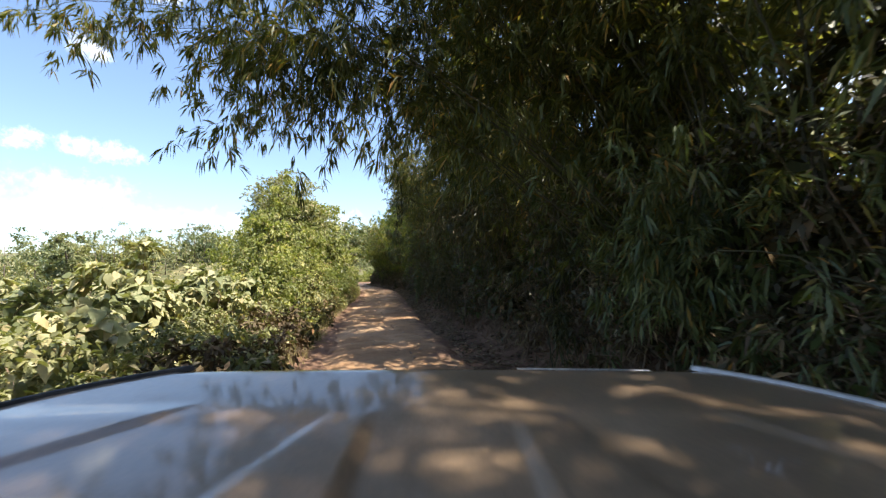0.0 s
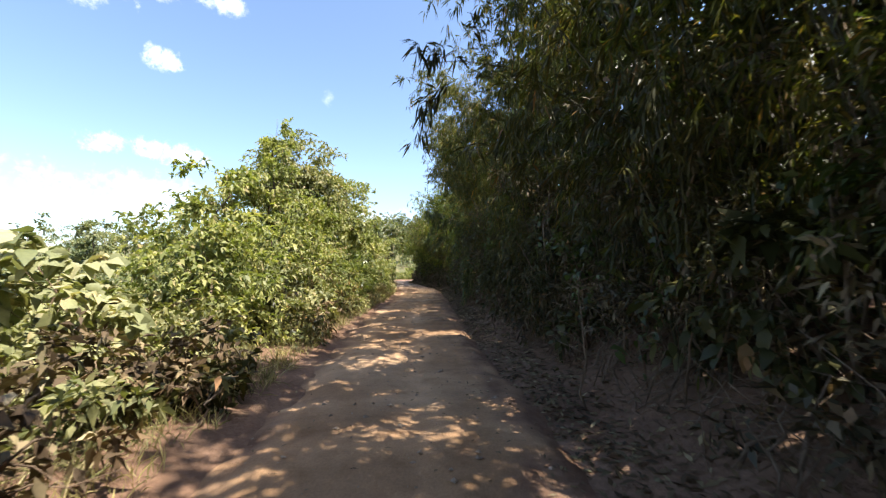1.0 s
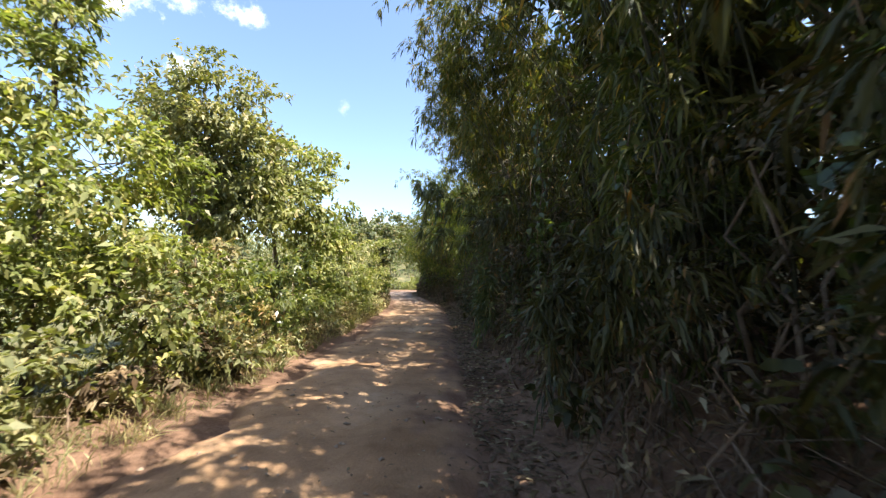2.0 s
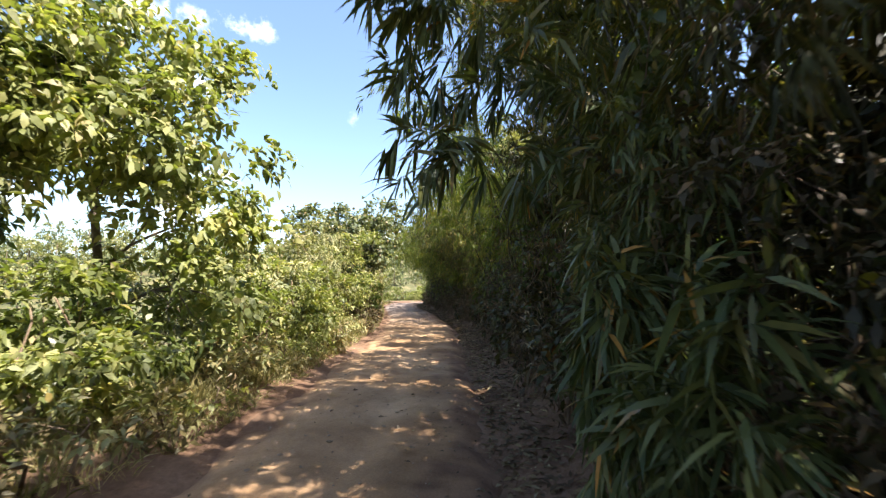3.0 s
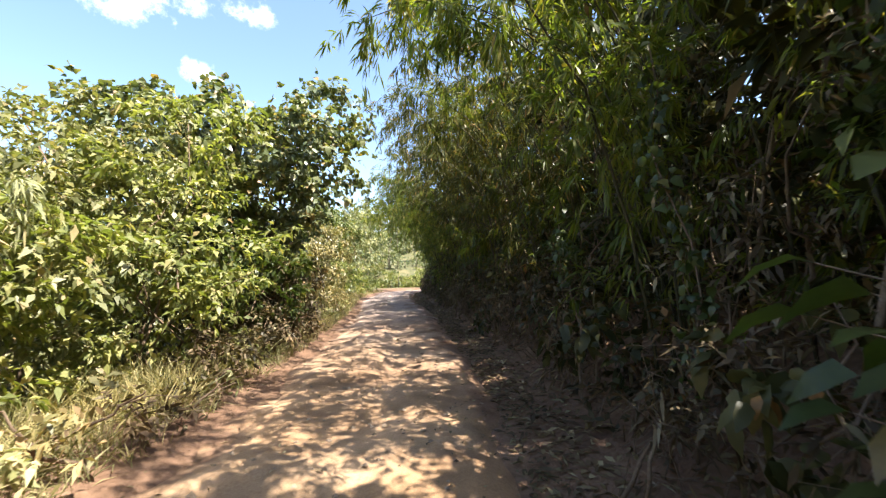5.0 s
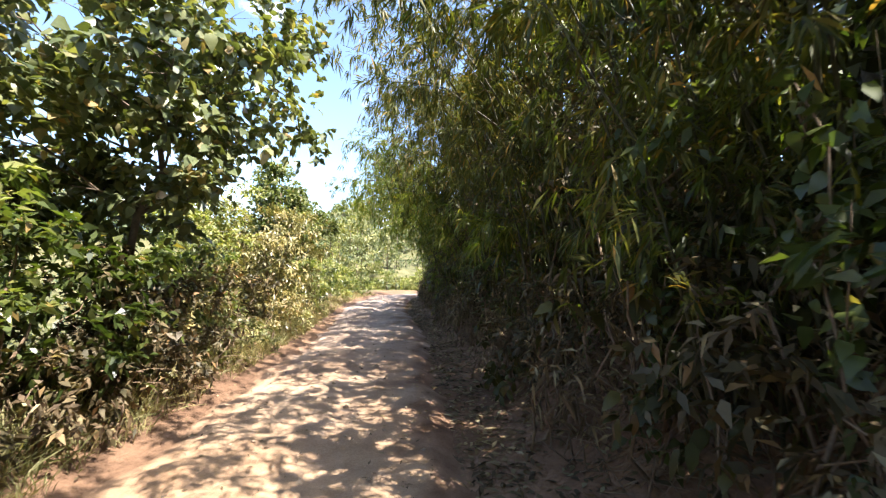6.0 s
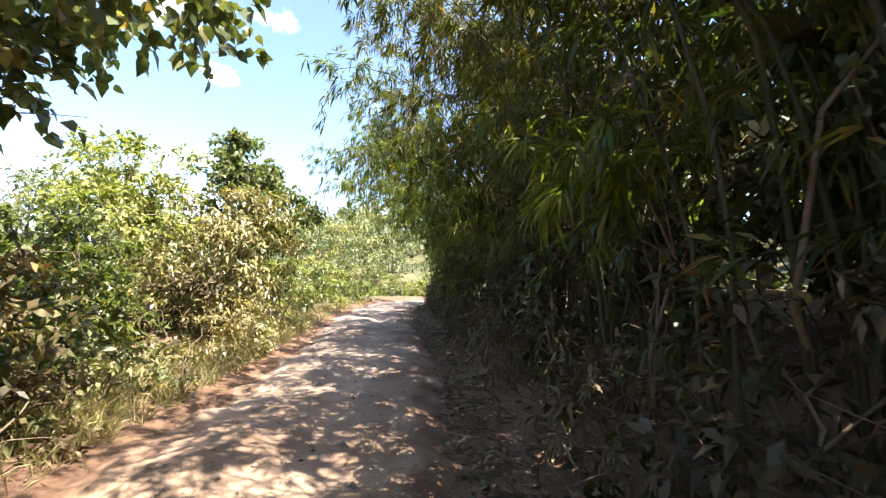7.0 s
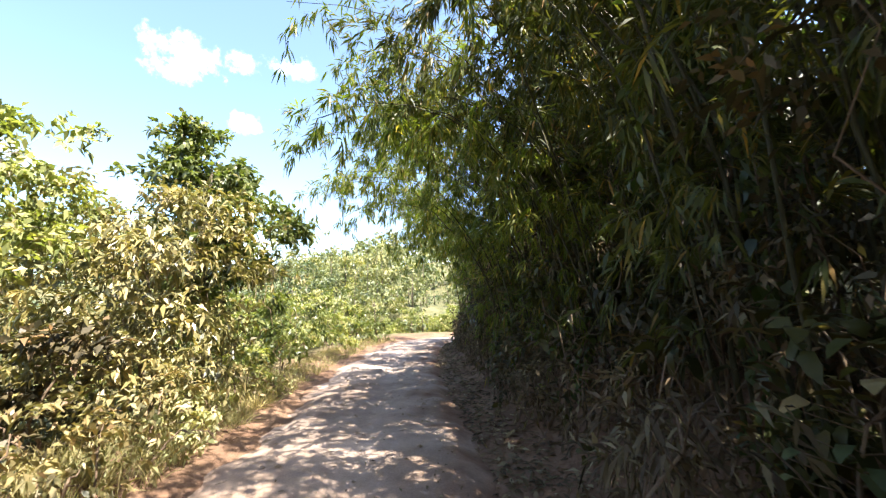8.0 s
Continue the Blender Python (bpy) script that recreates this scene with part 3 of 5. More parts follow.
def bamboo(x, y, culms, reach, toward, label, rng, leaf_len=0.2, fine=False, low=0.1, thick=0.019, bend=(70, 115), group="bamboo along the track", fill=1.0, start=(2, 9), leaf=None, spread=26, free=False):
    """A clump of arching culms with drooping leafy side shoots. toward: bearing of the arch in degrees, left of +x."""
    ob = thing("bamboo_clump", x, y, label, "bamboo", group)
    at, along, face = [], [], []
    for c in range(culms):
        a = radians(toward + rng.normal(0, spread))
        lean = np.array([math.cos(a), math.sin(a), 0])
        L = reach * rng.uniform(0.7, 1.08)
        top = radians(rng.uniform(*bend))
        s = np.linspace(0, 1, 12)
        th = radians(rng.uniform(*start)) + top * s ** 1.9
        step = L / 11
        inc = lean[None] * np.sin(th)[:, None] * step + np.array([[0, 0, 1.0]]) * np.cos(th)[:, None] * step
        p = np.cumsum(np.vstack([np.zeros((1, 3)), inc[:-1]]), 0) + np.array([rng.normal(0, 0.28), rng.normal(0, 0.28), 0])
        p[1:] += rng.normal(0, 0.025, (11, 3))
        # The arch ends where traffic and light have kept it back.
        end = np.interp(y, OVERHANG_Y, OVERHANG_U) + rng.normal(0, 0.3)
        for _ in range(12):
            w = p + parent_place(ob)
            if free or np.min((w[:, 0] - centre(w[:, 1])) / slant(w[:, 1])) > end:
                break
            p[:, :2] = p[:1, :2] + (p[:, :2] - p[:1, :2]) * 0.92
        for _ in range(9):
            w = p + parent_place(ob)
            if not np.any((np.abs((w[:, 0] - centre(w[:, 1])) / slant(w[:, 1]) - 0.25) < 1.9) & (w[:, 2] < 2.5)):
                break
            p = p[:1] + (p - p[:1]) * 0.86
        r = thick * rng.uniform(0.7, 1.15) * np.linspace(1, 0.16, 12) ** 0.8
        nodes, radii = [], []
        for i in range(11):
            nodes += [p[i], p[i] + (p[i + 1] - p[i]) * 0.06]
            radii += [r[i] * 1.18, r[i]]
        v, f = tube(np.array(nodes + [p[11]]), np.array(radii + [r[11]]), 5)
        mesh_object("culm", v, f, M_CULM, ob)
        # side shoots
        m = int(rng.uniform(24, 32) * fill)
        t = np.concatenate([low + (1 - low) * rng.uniform(0, 1, m) ** 0.8, np.linspace(0.76, 1.0, 6)])
        m = len(t)
        base = np.stack([np.interp(t, s, p[:, k]) for k in range(3)], -1)
        tang = np.stack([np.interp(t, s, np.gradient(p[:, k])) for k in range(3)], -1)
        way = unit(unit(tang) * 0.5 + rng.normal(0, 0.75, (m, 3)))
        shoot = rng.uniform(0.45, 1.25, m) * (1.15 - 0.5 * t)
        per = 6
        q = rng.uniform(0.2, 1.0, (m, per))
        seat = base[:, None] + way[:, None] * (shoot[:, None] * q)[..., None]
        seat[..., 2] -= (shoot[:, None] * q ** 2) * 0.45
        fan = 5
        out = unit(way[:, None] * 0.7 + rng.normal(0, 0.55, (m, per, 3)) + np.array([0, 0, -0.55]))
        splay = out[:, :, None] + rng.normal(0, 0.36, (m, per, fan, 3)) + np.array([0, 0, -0.18])
        spot = np.repeat(seat[:, :, None], fan, 2) + splay * 0.02 + rng.normal(0, 0.02, (m, per, fan, 3))
        at.append(spot.reshape(-1, 3))
        along.append(splay.reshape(-1, 3))
        face.append((rng.normal(0, 0.5, (m * per * fan, 3)) + np.array([0, 0, 1.0])))
    at, along, face = np.concatenate(at), np.concatenate(along), np.concatenate(face)
    L = leaf_len * rng.uniform(0.65, 1.2, len(at))
    leaves("foliage", at, along, face, L, L * 0.15, leaf or M_BAMBOO, ob, fine, LANCE, droop=0.3)
    return ob

# ---- bamboo and thicket along the bank ----
RNG = np.random.default_rng(11)


def beside(y, u):
    return float(centre(y) + (u + 0.35 * (u < 0)) * slant(y))


# Arching bamboo, clump after clump: upright where the wall is sheer, bowed where it opens.
y = 3.0
while y < 77:
    u = RNG.uniform(3.3, 4.2)
    upright = 13 < y < 37
    # Clumps that stand in sun take the lighter, sun-bright leaf colour.
    bamboo(beside(y, u), y, int(RNG.integers(7, 10)), RNG.uniform(7.2, 9.0) if upright else RNG.uniform(6.8, 8.6), 180 + RNG.normal(0, 14),
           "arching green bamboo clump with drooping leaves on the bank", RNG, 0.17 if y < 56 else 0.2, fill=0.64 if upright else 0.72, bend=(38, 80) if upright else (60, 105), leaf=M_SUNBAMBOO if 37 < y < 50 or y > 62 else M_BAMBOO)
    y += RNG.uniform(2.2, 2.8)
# Long culms that reach over the track.
for y, u, reach, toward, bend, start in ((24.5, 3.6, 7.7, 186, (60, 85), (4, 14)), (32.6, 3.9, 7.8, 183, (38, 60), (3, 9)), (34.2, 4.1, 8.0, 183, (36, 58), (3, 9)), (36.0, 4.0, 7.8, 184, (38, 60), (3, 9)), (45.4, 3.6, 6.9, 184, (85, 115), (4, 14)), (48.6, 3.6, 7.3, 184, (64, 90), (4, 12)), (50.6, 3.7, 7.3, 184, (62, 88), (4, 10)), (58.8, 3.4, 7.6, 185, (92, 125), (5, 16)), (60.8, 3.4, 7.8, 180, (98, 130), (5, 16)), (62.6, 3.3, 7.0, 182, (108, 138), (6, 16))):
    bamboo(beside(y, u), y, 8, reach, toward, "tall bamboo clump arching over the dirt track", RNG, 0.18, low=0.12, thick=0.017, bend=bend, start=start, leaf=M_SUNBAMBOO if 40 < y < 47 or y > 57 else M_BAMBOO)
for y, u, reach, toward in ((11.2, 4.3, 8.8, 180), (11.6, 4.4, 9.2, 180), (12.0, 4.2, 9.0, 180)):
    bamboo(beside(y, u), y, 8, reach, toward, "bamboo clump with boughs hanging low over the track", RNG, 0.18, low=0.12, thick=0.014, bend=(46, 70), start=(17, 30), fill=1.4, spread=6, free=True)
for y, u, toward in ((11.6, 4.0, 179), (12.0, 4.2, 180)):
    bamboo(beside(y, u), y, 8, 9.4, toward, "bamboo clump with boughs hanging low over the track", RNG, 0.17, low=0.4, thick=0.012, bend=(58, 70), start=(36, 44), fill=1.35, spread=5, free=True)
# Added clumps, mostly outside the view, that cast shade on the track's start.
for y, u in ((3.4, 3.8), (4.6, 3.6), (5.6, 3.9), (6.4, 3.5), (7.4, 3.8), (9.6, 3.9), (11.2, 3.9)):
    bamboo(beside(y, u), y, 8, 10.0, 182, "tall bamboo clump added mostly out of view to shade the track", RNG, 0.2, low=0.35, thick=0.022, bend=(34, 58), start=(3, 9), fill=1.15, spread=14)
for y, u in ((53.4, 3.8), (55.8, 3.8), (57.6, 3.8)):
    bamboo(beside(y, u), y, 8, 6.9, 182, "arching green bamboo clump with drooping leaves on the bank", RNG, 0.16, low=0.3, fill=1.0, bend=(55, 92))
for y, u in ((15.6, 3.7), (17.0, 4.2), (20.2, 4.0)):
    bamboo(beside(y, u), y, 8, 7.0, 180, "arching green bamboo clump with drooping leaves on the bank", RNG, 0.17, fill=0.7, bend=(45, 90))
RNG = np.random.default_rng(61)
for y, u in ((28.8, 4.2), (30.6, 4.0), (34.8, 4.1), (36.8, 4.2)):
    bamboo(beside(y, u), y, 8, 8.4, 181, "tall close-leaved bamboo clump in deep shade", RNG, 0.18, low=0.3, thick=0.02, bend=(34, 62), start=(3, 9), fill=0.95, spread=18)
RNG = np.random.default_rng(41)
# Short leafy shoots that close the front of the thicket.
y = 4.5
while y < 34:
    u = RNG.uniform(3.0, 3.6)
    # Outside two lighter stretches the darker leaf colour stands in for shade.
    bamboo(beside(y, u), y, int(RNG.integers(4, 7)), RNG.uniform(2.6, 4.6), 180 + RNG.normal(0, 35),
           "young bamboo with narrow drooping leaves hanging over the verge", RNG, 0.165, low=0.32, thick=0.012, bend=(75, 125), fill=0.62, start=(4, 16), group="young bamboo on the bank", leaf=M_SHOOT if y < 13 or 29 < y < 33 else M_SHADELEAF)
    y += RNG.uniform(1.9, 2.5) if y < 13 else RNG.uniform(3.4, 4.4)
# A low bough with long leaves, and two young bamboos on the open side.
bamboo(beside(31.3, 3.3), 31.3, 5, 2.9, 182, "low bamboo bough with long broad leaves over the verge", RNG, 0.27, fine=True, low=0.3, thick=0.014, bend=(45, 70), start=(18, 40), fill=0.55, leaf=M_SHOOT, spread=18)
for y, u, reach in ((32.4, 3.3, 5.2),):
    bamboo(beside(y, u), y, 3, reach, 181, "bamboo bough with long broad leaves hanging over the track", RNG, 0.29, fine=True, low=0.45, thick=0.014, bend=(62, 92), start=(10, 22), fill=0.45, leaf=M_SHOOT, spread=10)
bamboo(-3.5, 52.4, 2, 2.6, 186, "thin bamboo bough with yellowing leaves", RNG, 0.22, fine=True, low=0.55, thick=0.009, bend=(60, 85), start=(14, 24), fill=0.3, leaf=M_SUNBAMBOO, spread=8)
for x, y in ((-9.4, 43.0), (-8.5, 41.6)):
    bamboo(x, y, 2, 3.8, 60, "young bamboo with pale leaves standing among the shrubs", RNG, 0.19, fine=True, low=0.55, thick=0.011, bend=(30, 60), start=(2, 16), fill=0.28, leaf=M_PALE, group="young bamboo on the open side", spread=60, free=True)


def sapling(x, y, h, size, count, leaf, label):
    """A thin stem with a few large drooping leaves on stalks."""
    ob = thing("sapling", x, y, label, "sapling", "large-leaved saplings")
    p = bough((0, 0, 0), (RNG.normal(0, 0.12), RNG.normal(0, 0.12), h), 0, RNG, 7)
    p[0] = (0, 0, 0)
    v, f = tube(p, np.linspace(0.016, 0.006, 7), 6)
    mesh_object("stem", v, f, M_TWIG, ob)
    t = RNG.uniform(0.35, 1.0, count)
    seat = np.stack([np.interp(t, np.linspace(0, 1, 7), p[:, k]) for k in range(3)], -1)
    a = RNG.uniform(0, 6.28, count)
    out = np.stack([np.cos(a), np.sin(a), np.full(count, 0.35)], -1) * RNG.uniform(0.12, 0.4, count)[:, None]
    for s, o in zip(seat, out):
        v, f = tube(np.array([s, s + o]), [0.004, 0.0025], 4)
        mesh_object("stalk", v, f, M_TWIG, ob)
    L = size * RNG.uniform(0.7, 1.25, count)
    leaves("foliage", seat + out, out * np.array([1, 1, 0.1]) + RNG.normal(0, 0.06, (count, 3)), RNG.normal(0, 0.25, (count, 3)) + np.array([0, 0, 1.0]), L, L * 0.62, leaf, ob, True, OVAL, droop=0.45)


for x, y, h, size, count, leaf in ((-2.2, 42.2, 1.7, 0.2, 34, M_MIDLEAF), (-1.9, 40.4, 1.1, 0.19, 22, M_MIDLEAF), (-2.6, 47.6, 0.75, 0.09, 30, M_BROAD),
                                   (-4.6, 53.0, 1.5, 0.13, 26, M_MIDLEAF), (-5.4, 55.4, 1.2, 0.13, 26, M_BIGLEAF), (-6.6, 59.1, 1.1, 0.12, 30, M_MIDLEAF), (3.9, 8.9, 1.6, 0.17, 24, M_MIDLEAF),
                                   (0.2, 27.4, 1.4, 0.18, 24, M_BIGLEAF), (1.8, 17.6, 1.5, 0.18, 26, M_MIDLEAF)):
    sapling(x, y, h, size, count, leaf, "sapling with large drooping leaves on the bank")

RNG = np.random.default_rng(42)
# Tall thicket shrubs between them.
y = 5.0
k = 0
while y < 76:
    u = RNG.uniform(3.1, 3.8)
    h = RNG.uniform(2.2, 3.8)
    blobs = [(RNG.normal(0.1, 0.3), RNG.normal(0, 0.45), h * f, 0.75, 0.9, 0.6) for f in ((0.25, 0.5, 0.75, 1.0) if k % 2 == 0 else (0.55, 0.8, 1.0))]
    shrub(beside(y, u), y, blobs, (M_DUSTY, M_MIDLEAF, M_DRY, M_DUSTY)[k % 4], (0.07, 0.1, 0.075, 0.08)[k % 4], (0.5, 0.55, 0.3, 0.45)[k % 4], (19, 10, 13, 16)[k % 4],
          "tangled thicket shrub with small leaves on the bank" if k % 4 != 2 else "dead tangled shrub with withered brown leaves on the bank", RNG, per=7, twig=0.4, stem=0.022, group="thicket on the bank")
    y += RNG.uniform(1.0, 1.5)
    k += 1

RNG = np.random.default_rng(43)
# Trees added behind the bamboo; height and density set how much sun they block.
for k, y in enumerate(np.arange(-1, 76, 2.35)):
    u = RNG.uniform(5.6, 7.0)
    h = RNG.uniform(7.0, 8.6) * (0.68 if 40 < y < 47 else 0.98 if 46 < y < 51.5 else 1.15 if y > 51 else 1.12 if y < 14 else 1.34)
    w = RNG.uniform(1.8, 2.3)
    blobs = [(s - 0.5 * (y < 37) + RNG.normal(0, 0.5), RNG.normal(0, 0.8), h * f, w * g, w * g, w * 0.8) for f, g, s in ((0.15, 0.9, 0.6), (0.36, 1.05, 0.5), (0.56, 1.1, 0.1), (0.76, 1.1, -0.4), (0.92, 0.8, -0.3))]
    # Light is put into leaf colour: paler from y 8 to 14, darker elsewhere.
    tree(beside(y, u), y, blobs, h * 0.8, 0.11, M_BROAD if 8 < y < 14 else (M_SHADELEAF, M_SHADELEAF, M_MIDLEAF)[k % 3], 0.3, 0.5, 2.2 if 8 < y < 14 else 3.3 if y < 40 else 2.4 if y < 47 else 3.4, "leafy forest tree standing behind the bamboo", RNG, per=8, twig=0.6, group="trees behind the bamboo")
# Deeper row added to block the sky; its dark leaf colour carries shade.
for k, y in enumerate(np.arange(-4, 78, 5.0)):
    u = RNG.uniform(11, 14)
    h = RNG.uniform(6.5, 9)
    blobs = [(RNG.normal(0, 1.0), RNG.normal(0, 1.0), h * f, 2.8, 2.8, 1.8) for f in (0.15, 0.45, 0.8)]
    tree(beside(y, u), y, blobs, h * 0.75, 0.14, M_SHADELEAF, 0.55, 0.5, 1.1, "dark forest tree added deep in the thicket to block the sky", RNG, per=8, twig=0.8, group="trees deep in the thicket")
RNG = np.random.default_rng(44)
# Dense dark undergrowth, too tangled to count, added behind the front to block light.
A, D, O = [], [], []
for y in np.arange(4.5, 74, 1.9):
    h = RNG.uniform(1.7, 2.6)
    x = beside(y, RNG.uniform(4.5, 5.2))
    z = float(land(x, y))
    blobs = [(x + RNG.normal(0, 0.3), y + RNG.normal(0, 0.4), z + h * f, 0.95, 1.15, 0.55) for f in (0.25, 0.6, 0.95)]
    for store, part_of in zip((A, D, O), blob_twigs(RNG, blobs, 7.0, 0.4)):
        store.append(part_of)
tagged(leaves("shading_understorey", *leaves_on(RNG, np.concatenate(A), np.concatenate(D), np.concatenate(O), 7, 0.4, 0.27, 0.45), M_SHADELEAF, None), "dark leafy undergrowth added to darken the depth of the thicket", "undergrowth", kind="stuff")
# Bare pale trunks that lean out of the thicket.
for y, u, h, lx, ly, thick, bark, look_of in ((41.0, 4.5, 5.4, -1.5, 2.3, 0.022, M_PALEBARK, "slim leaning tree with a pale bare trunk"), (43.4, 4.7, 5.6, -1.4, 1.6, 0.07, M_BARK, "dark-barked tree leaning out of the thicket")):
    tree(beside(y, u), y, [(lx, ly, h, 1.1, 1.1, 0.8), (lx * 0.8 + 0.6, ly, h * 0.82, 1.0, 1.0, 0.7)], h, thick, M_BROAD, 0.12, 0.5, 14, look_of, RNG,
         lean=(lx, ly), bark=bark, group="leaning trees in the thicket")

RNG = np.random.default_rng(45)
# Undergrowth at the foot of the bank.
y = 4.0
k = 0
while y < 76:
    u = RNG.uniform(2.55, 3.3)
    h = RNG.uniform(0.6, 1.8)
    w = RNG.uniform(0.4, 0.65)
    blobs = [(RNG.normal(0.2, 0.25), RNG.normal(0, 0.35), h * f, w, w * 1.2, w * 0.8) for f in (0.3, 0.65, 1.0)]
    kind = k % 5
    if kind == 0:
        shrub(beside(y, u), y, blobs, M_DUSTY, 0.11, 0.45, 15, "dark green undergrowth shrub at the foot of the bank", RNG, group="undergrowth on the bank")
    elif kind == 1:
        shrub(beside(y, u), y, blobs, M_SHADELEAF, 0.115, 0.6, 13, "broad-leaved shrub with drooping leaves on the bank", RNG, per=6, fine=True, group="undergrowth on the bank", droop=0.4)
    elif kind in (2, 4):
        shrub(beside(y, u), y, blobs, M_DRY, 0.1, 0.3, 11, "half-dry brown shrub with withered leaves on the bank", RNG, group="undergrowth on the bank")
    else:
        shrub(beside(y, u), y, blobs, M_DRY, 0.16, 0.16, 12, "withered bamboo shoots with hanging brown leaves on the bank", RNG, outline=LANCE, group="undergrowth on the bank", droop=0.4)
    y += RNG.uniform(0.48, 0.72)
    k += 1

# ---- the open side ----
RNG = np.random.default_rng(46)
# Slender young tree, broad at the foot, and a rounder bush in front of it.
tree(-6.5, 25.5, [(0.2, 0, 6.1, 0.4, 0.4, 0.5), (0.15, 0, 5.3, 0.75, 0.75, 0.6), (0.0, -0.2, 4.4, 1.15, 1.15, 0.75), (-0.9, -0.4, 3.3, 1.2, 1.2, 0.85), (1.1, 0.2, 3.3, 1.0, 1.2, 0.85),
                  (0.2, -0.6, 2.3, 1.8, 1.6, 1.0), (1.3, 0.4, 1.5, 1.3, 1.6, 1.0), (-1.5, -0.6, 1.9, 1.2, 1.2, 1.0)], 5.6, 0.07, M_BRIGHT, 0.11, 0.5, 40,
     "slender young tree with small yellow-green leaves beside the track", RNG, per=8, twig=0.32)
shrub(-5.3, 20.6, [(0.6, 0, 3.1, 0.7, 0.75, 0.6), (0.0, 0.1, 2.4, 1.05, 1.05, 0.75), (0.3, -0.2, 1.5, 1.3, 1.35, 0.85), (-0.7, 0.4, 1.8, 1.0, 1.1, 0.8), (0.5, 0.0, 0.7, 1.35, 1.4, 0.7)], M_BRIGHT, 0.115, 0.5, 30,
      "tall bright green bush beside the track", RNG, per=8, twig=0.35, stem=0.035, name="bush", category="bush")
for x, y, h, w, mat, size in ((-4.9, 23.4, 1.6, 1.0, M_BROAD, 0.11), (-5.2, 27.2, 2.4, 1.1, M_YELLOW, 0.11), (-5.4, 29.6, 2.3, 1.1, M_GREEN, 0.12), (-6.6, 22.6, 1.5, 1.1, M_BROAD, 0.11),
                              (-6.2, 31.8, 1.7, 0.9, M_BRIGHT, 0.13), (-6.9, 33.6, 1.8, 1.0, M_GREEN, 0.13), (-8.4, 32.4, 1.2, 0.9, M_BROAD, 0.13), (-7.2, 37.4, 2.3, 1.0, M_BRIGHT, 0.12), (-9.4, 37.6, 2.8, 1.4, M_BROAD, 0.13)):
    blobs = [(RNG.normal(0, 0.25), RNG.normal(0, 0.3), h * f, w * g, w * g, max(0.5, h * 0.22)) for f, g in ((0.22, 1.05), (0.5, 1.05), (0.8, 0.75))]
    shrub(x, y, blobs, mat, size, 0.48, 21, "leafy shrub pressing up to the edge of the track", RNG, per=8, twig=0.35, stem=0.03, group="shrubs on the open side")
RNG = np.random.default_rng(47)
# Tall trees on the verge.
tree(-8.6, 30.8, [(0.3, 0, 6.6, 1.5, 1.4, 1.3), (0.9, 0.2, 5.2, 1.5, 1.5, 1.1), (-0.9, 0.4, 5.6, 1.4, 1.4, 1.2), (0.6, 0.6, 3.8, 1.4, 1.5, 0.9)],
     6.2, 0.1, M_BROAD, 0.155, 0.48, 30, "tall verge tree with loose grey-green foliage", RNG, per=8, twig=0.5)
tree(-8.2, 34.5, [(0.7, 0.9, 5.5, 1.2, 1.3, 0.9), (0.0, -0.6, 6.0, 1.4, 1.4, 1.0), (1.1, 0.3, 4.3, 1.3, 1.6, 1.0), (0.5, -0.9, 4.4, 1.5, 1.4, 1.0), (-1.1, 0.1, 5.0, 1.3, 1.3, 1.2), (1.1, 0.7, 3.0, 1.2, 1.5, 0.9), (1.2, 0.6, 1.7, 1.2, 1.5, 0.9)],
     5.4, 0.09, M_BRIGHT, 0.15, 0.5, 20, "verge tree with bright yellow-green leaves and a bare dark trunk", RNG, per=7, twig=0.45, fine=True)
tree(-9.5, 33.3, [(0.2, 0.2, 5.9, 1.5, 1.4, 0.9), (-1.0, -0.5, 5.2, 1.4, 1.3, 0.9), (1.0, -0.6, 4.9, 1.3, 1.2, 0.8), (-0.2, 0.9, 4.6, 1.4, 1.3, 0.7), (-1.3, 0.6, 3.7, 1.0, 1.0, 0.5)],
     5.4, 0.1, M_MIDLEAF, 0.165, 0.5, 21, "shady verge tree with a crooked dark trunk and bare lower boughs", RNG, per=8, twig=0.45, lean=(0.4, -0.3))
RNG = np.random.default_rng(48)
# Thick row of shrubs.
for x, y, h, w, mat, size in ((-7.6, 39.3, 2.0, 1.1, M_BRIGHT, 0.11), (-8.6, 40.6, 2.7, 1.2, M_PALE, 0.15), (-11.4, 42.2, 3.9, 1.4, M_BROAD, 0.13), (-9.2, 43.4, 2.9, 1.3, M_BRIGHT, 0.12),
                              (-10.6, 45.2, 4.7, 1.5, M_BROAD, 0.11), (-9.3, 46.3, 4.2, 1.4, M_BRIGHT, 0.11), (-10.9, 47.6, 5.0, 1.4, M_BROAD, 0.11), (-9.6, 48.6, 2.9, 1.2, M_MIDLEAF, 0.12),
                              (-12.6, 46.5, 4.2, 1.6, M_PALE, 0.16), (-12.8, 49.5, 4.4, 1.6, M_BROAD, 0.13)):
    blobs = [(RNG.normal(0, 0.25), RNG.normal(0, 0.3), h * f, w * g, w * g, max(0.55, h * 0.2)) for f, g in ((0.2, 1.0), (0.42, 1.1), (0.64, 1.0), (0.85, 0.7))]
    shrub(x, y, blobs, mat, size * 1.05, 0.5, 19, "dense sunlit shrub growing over the edge of the track", RNG, per=8, twig=0.35, stem=0.03, group="shrubs on the open side")
RNG = np.random.default_rng(49)
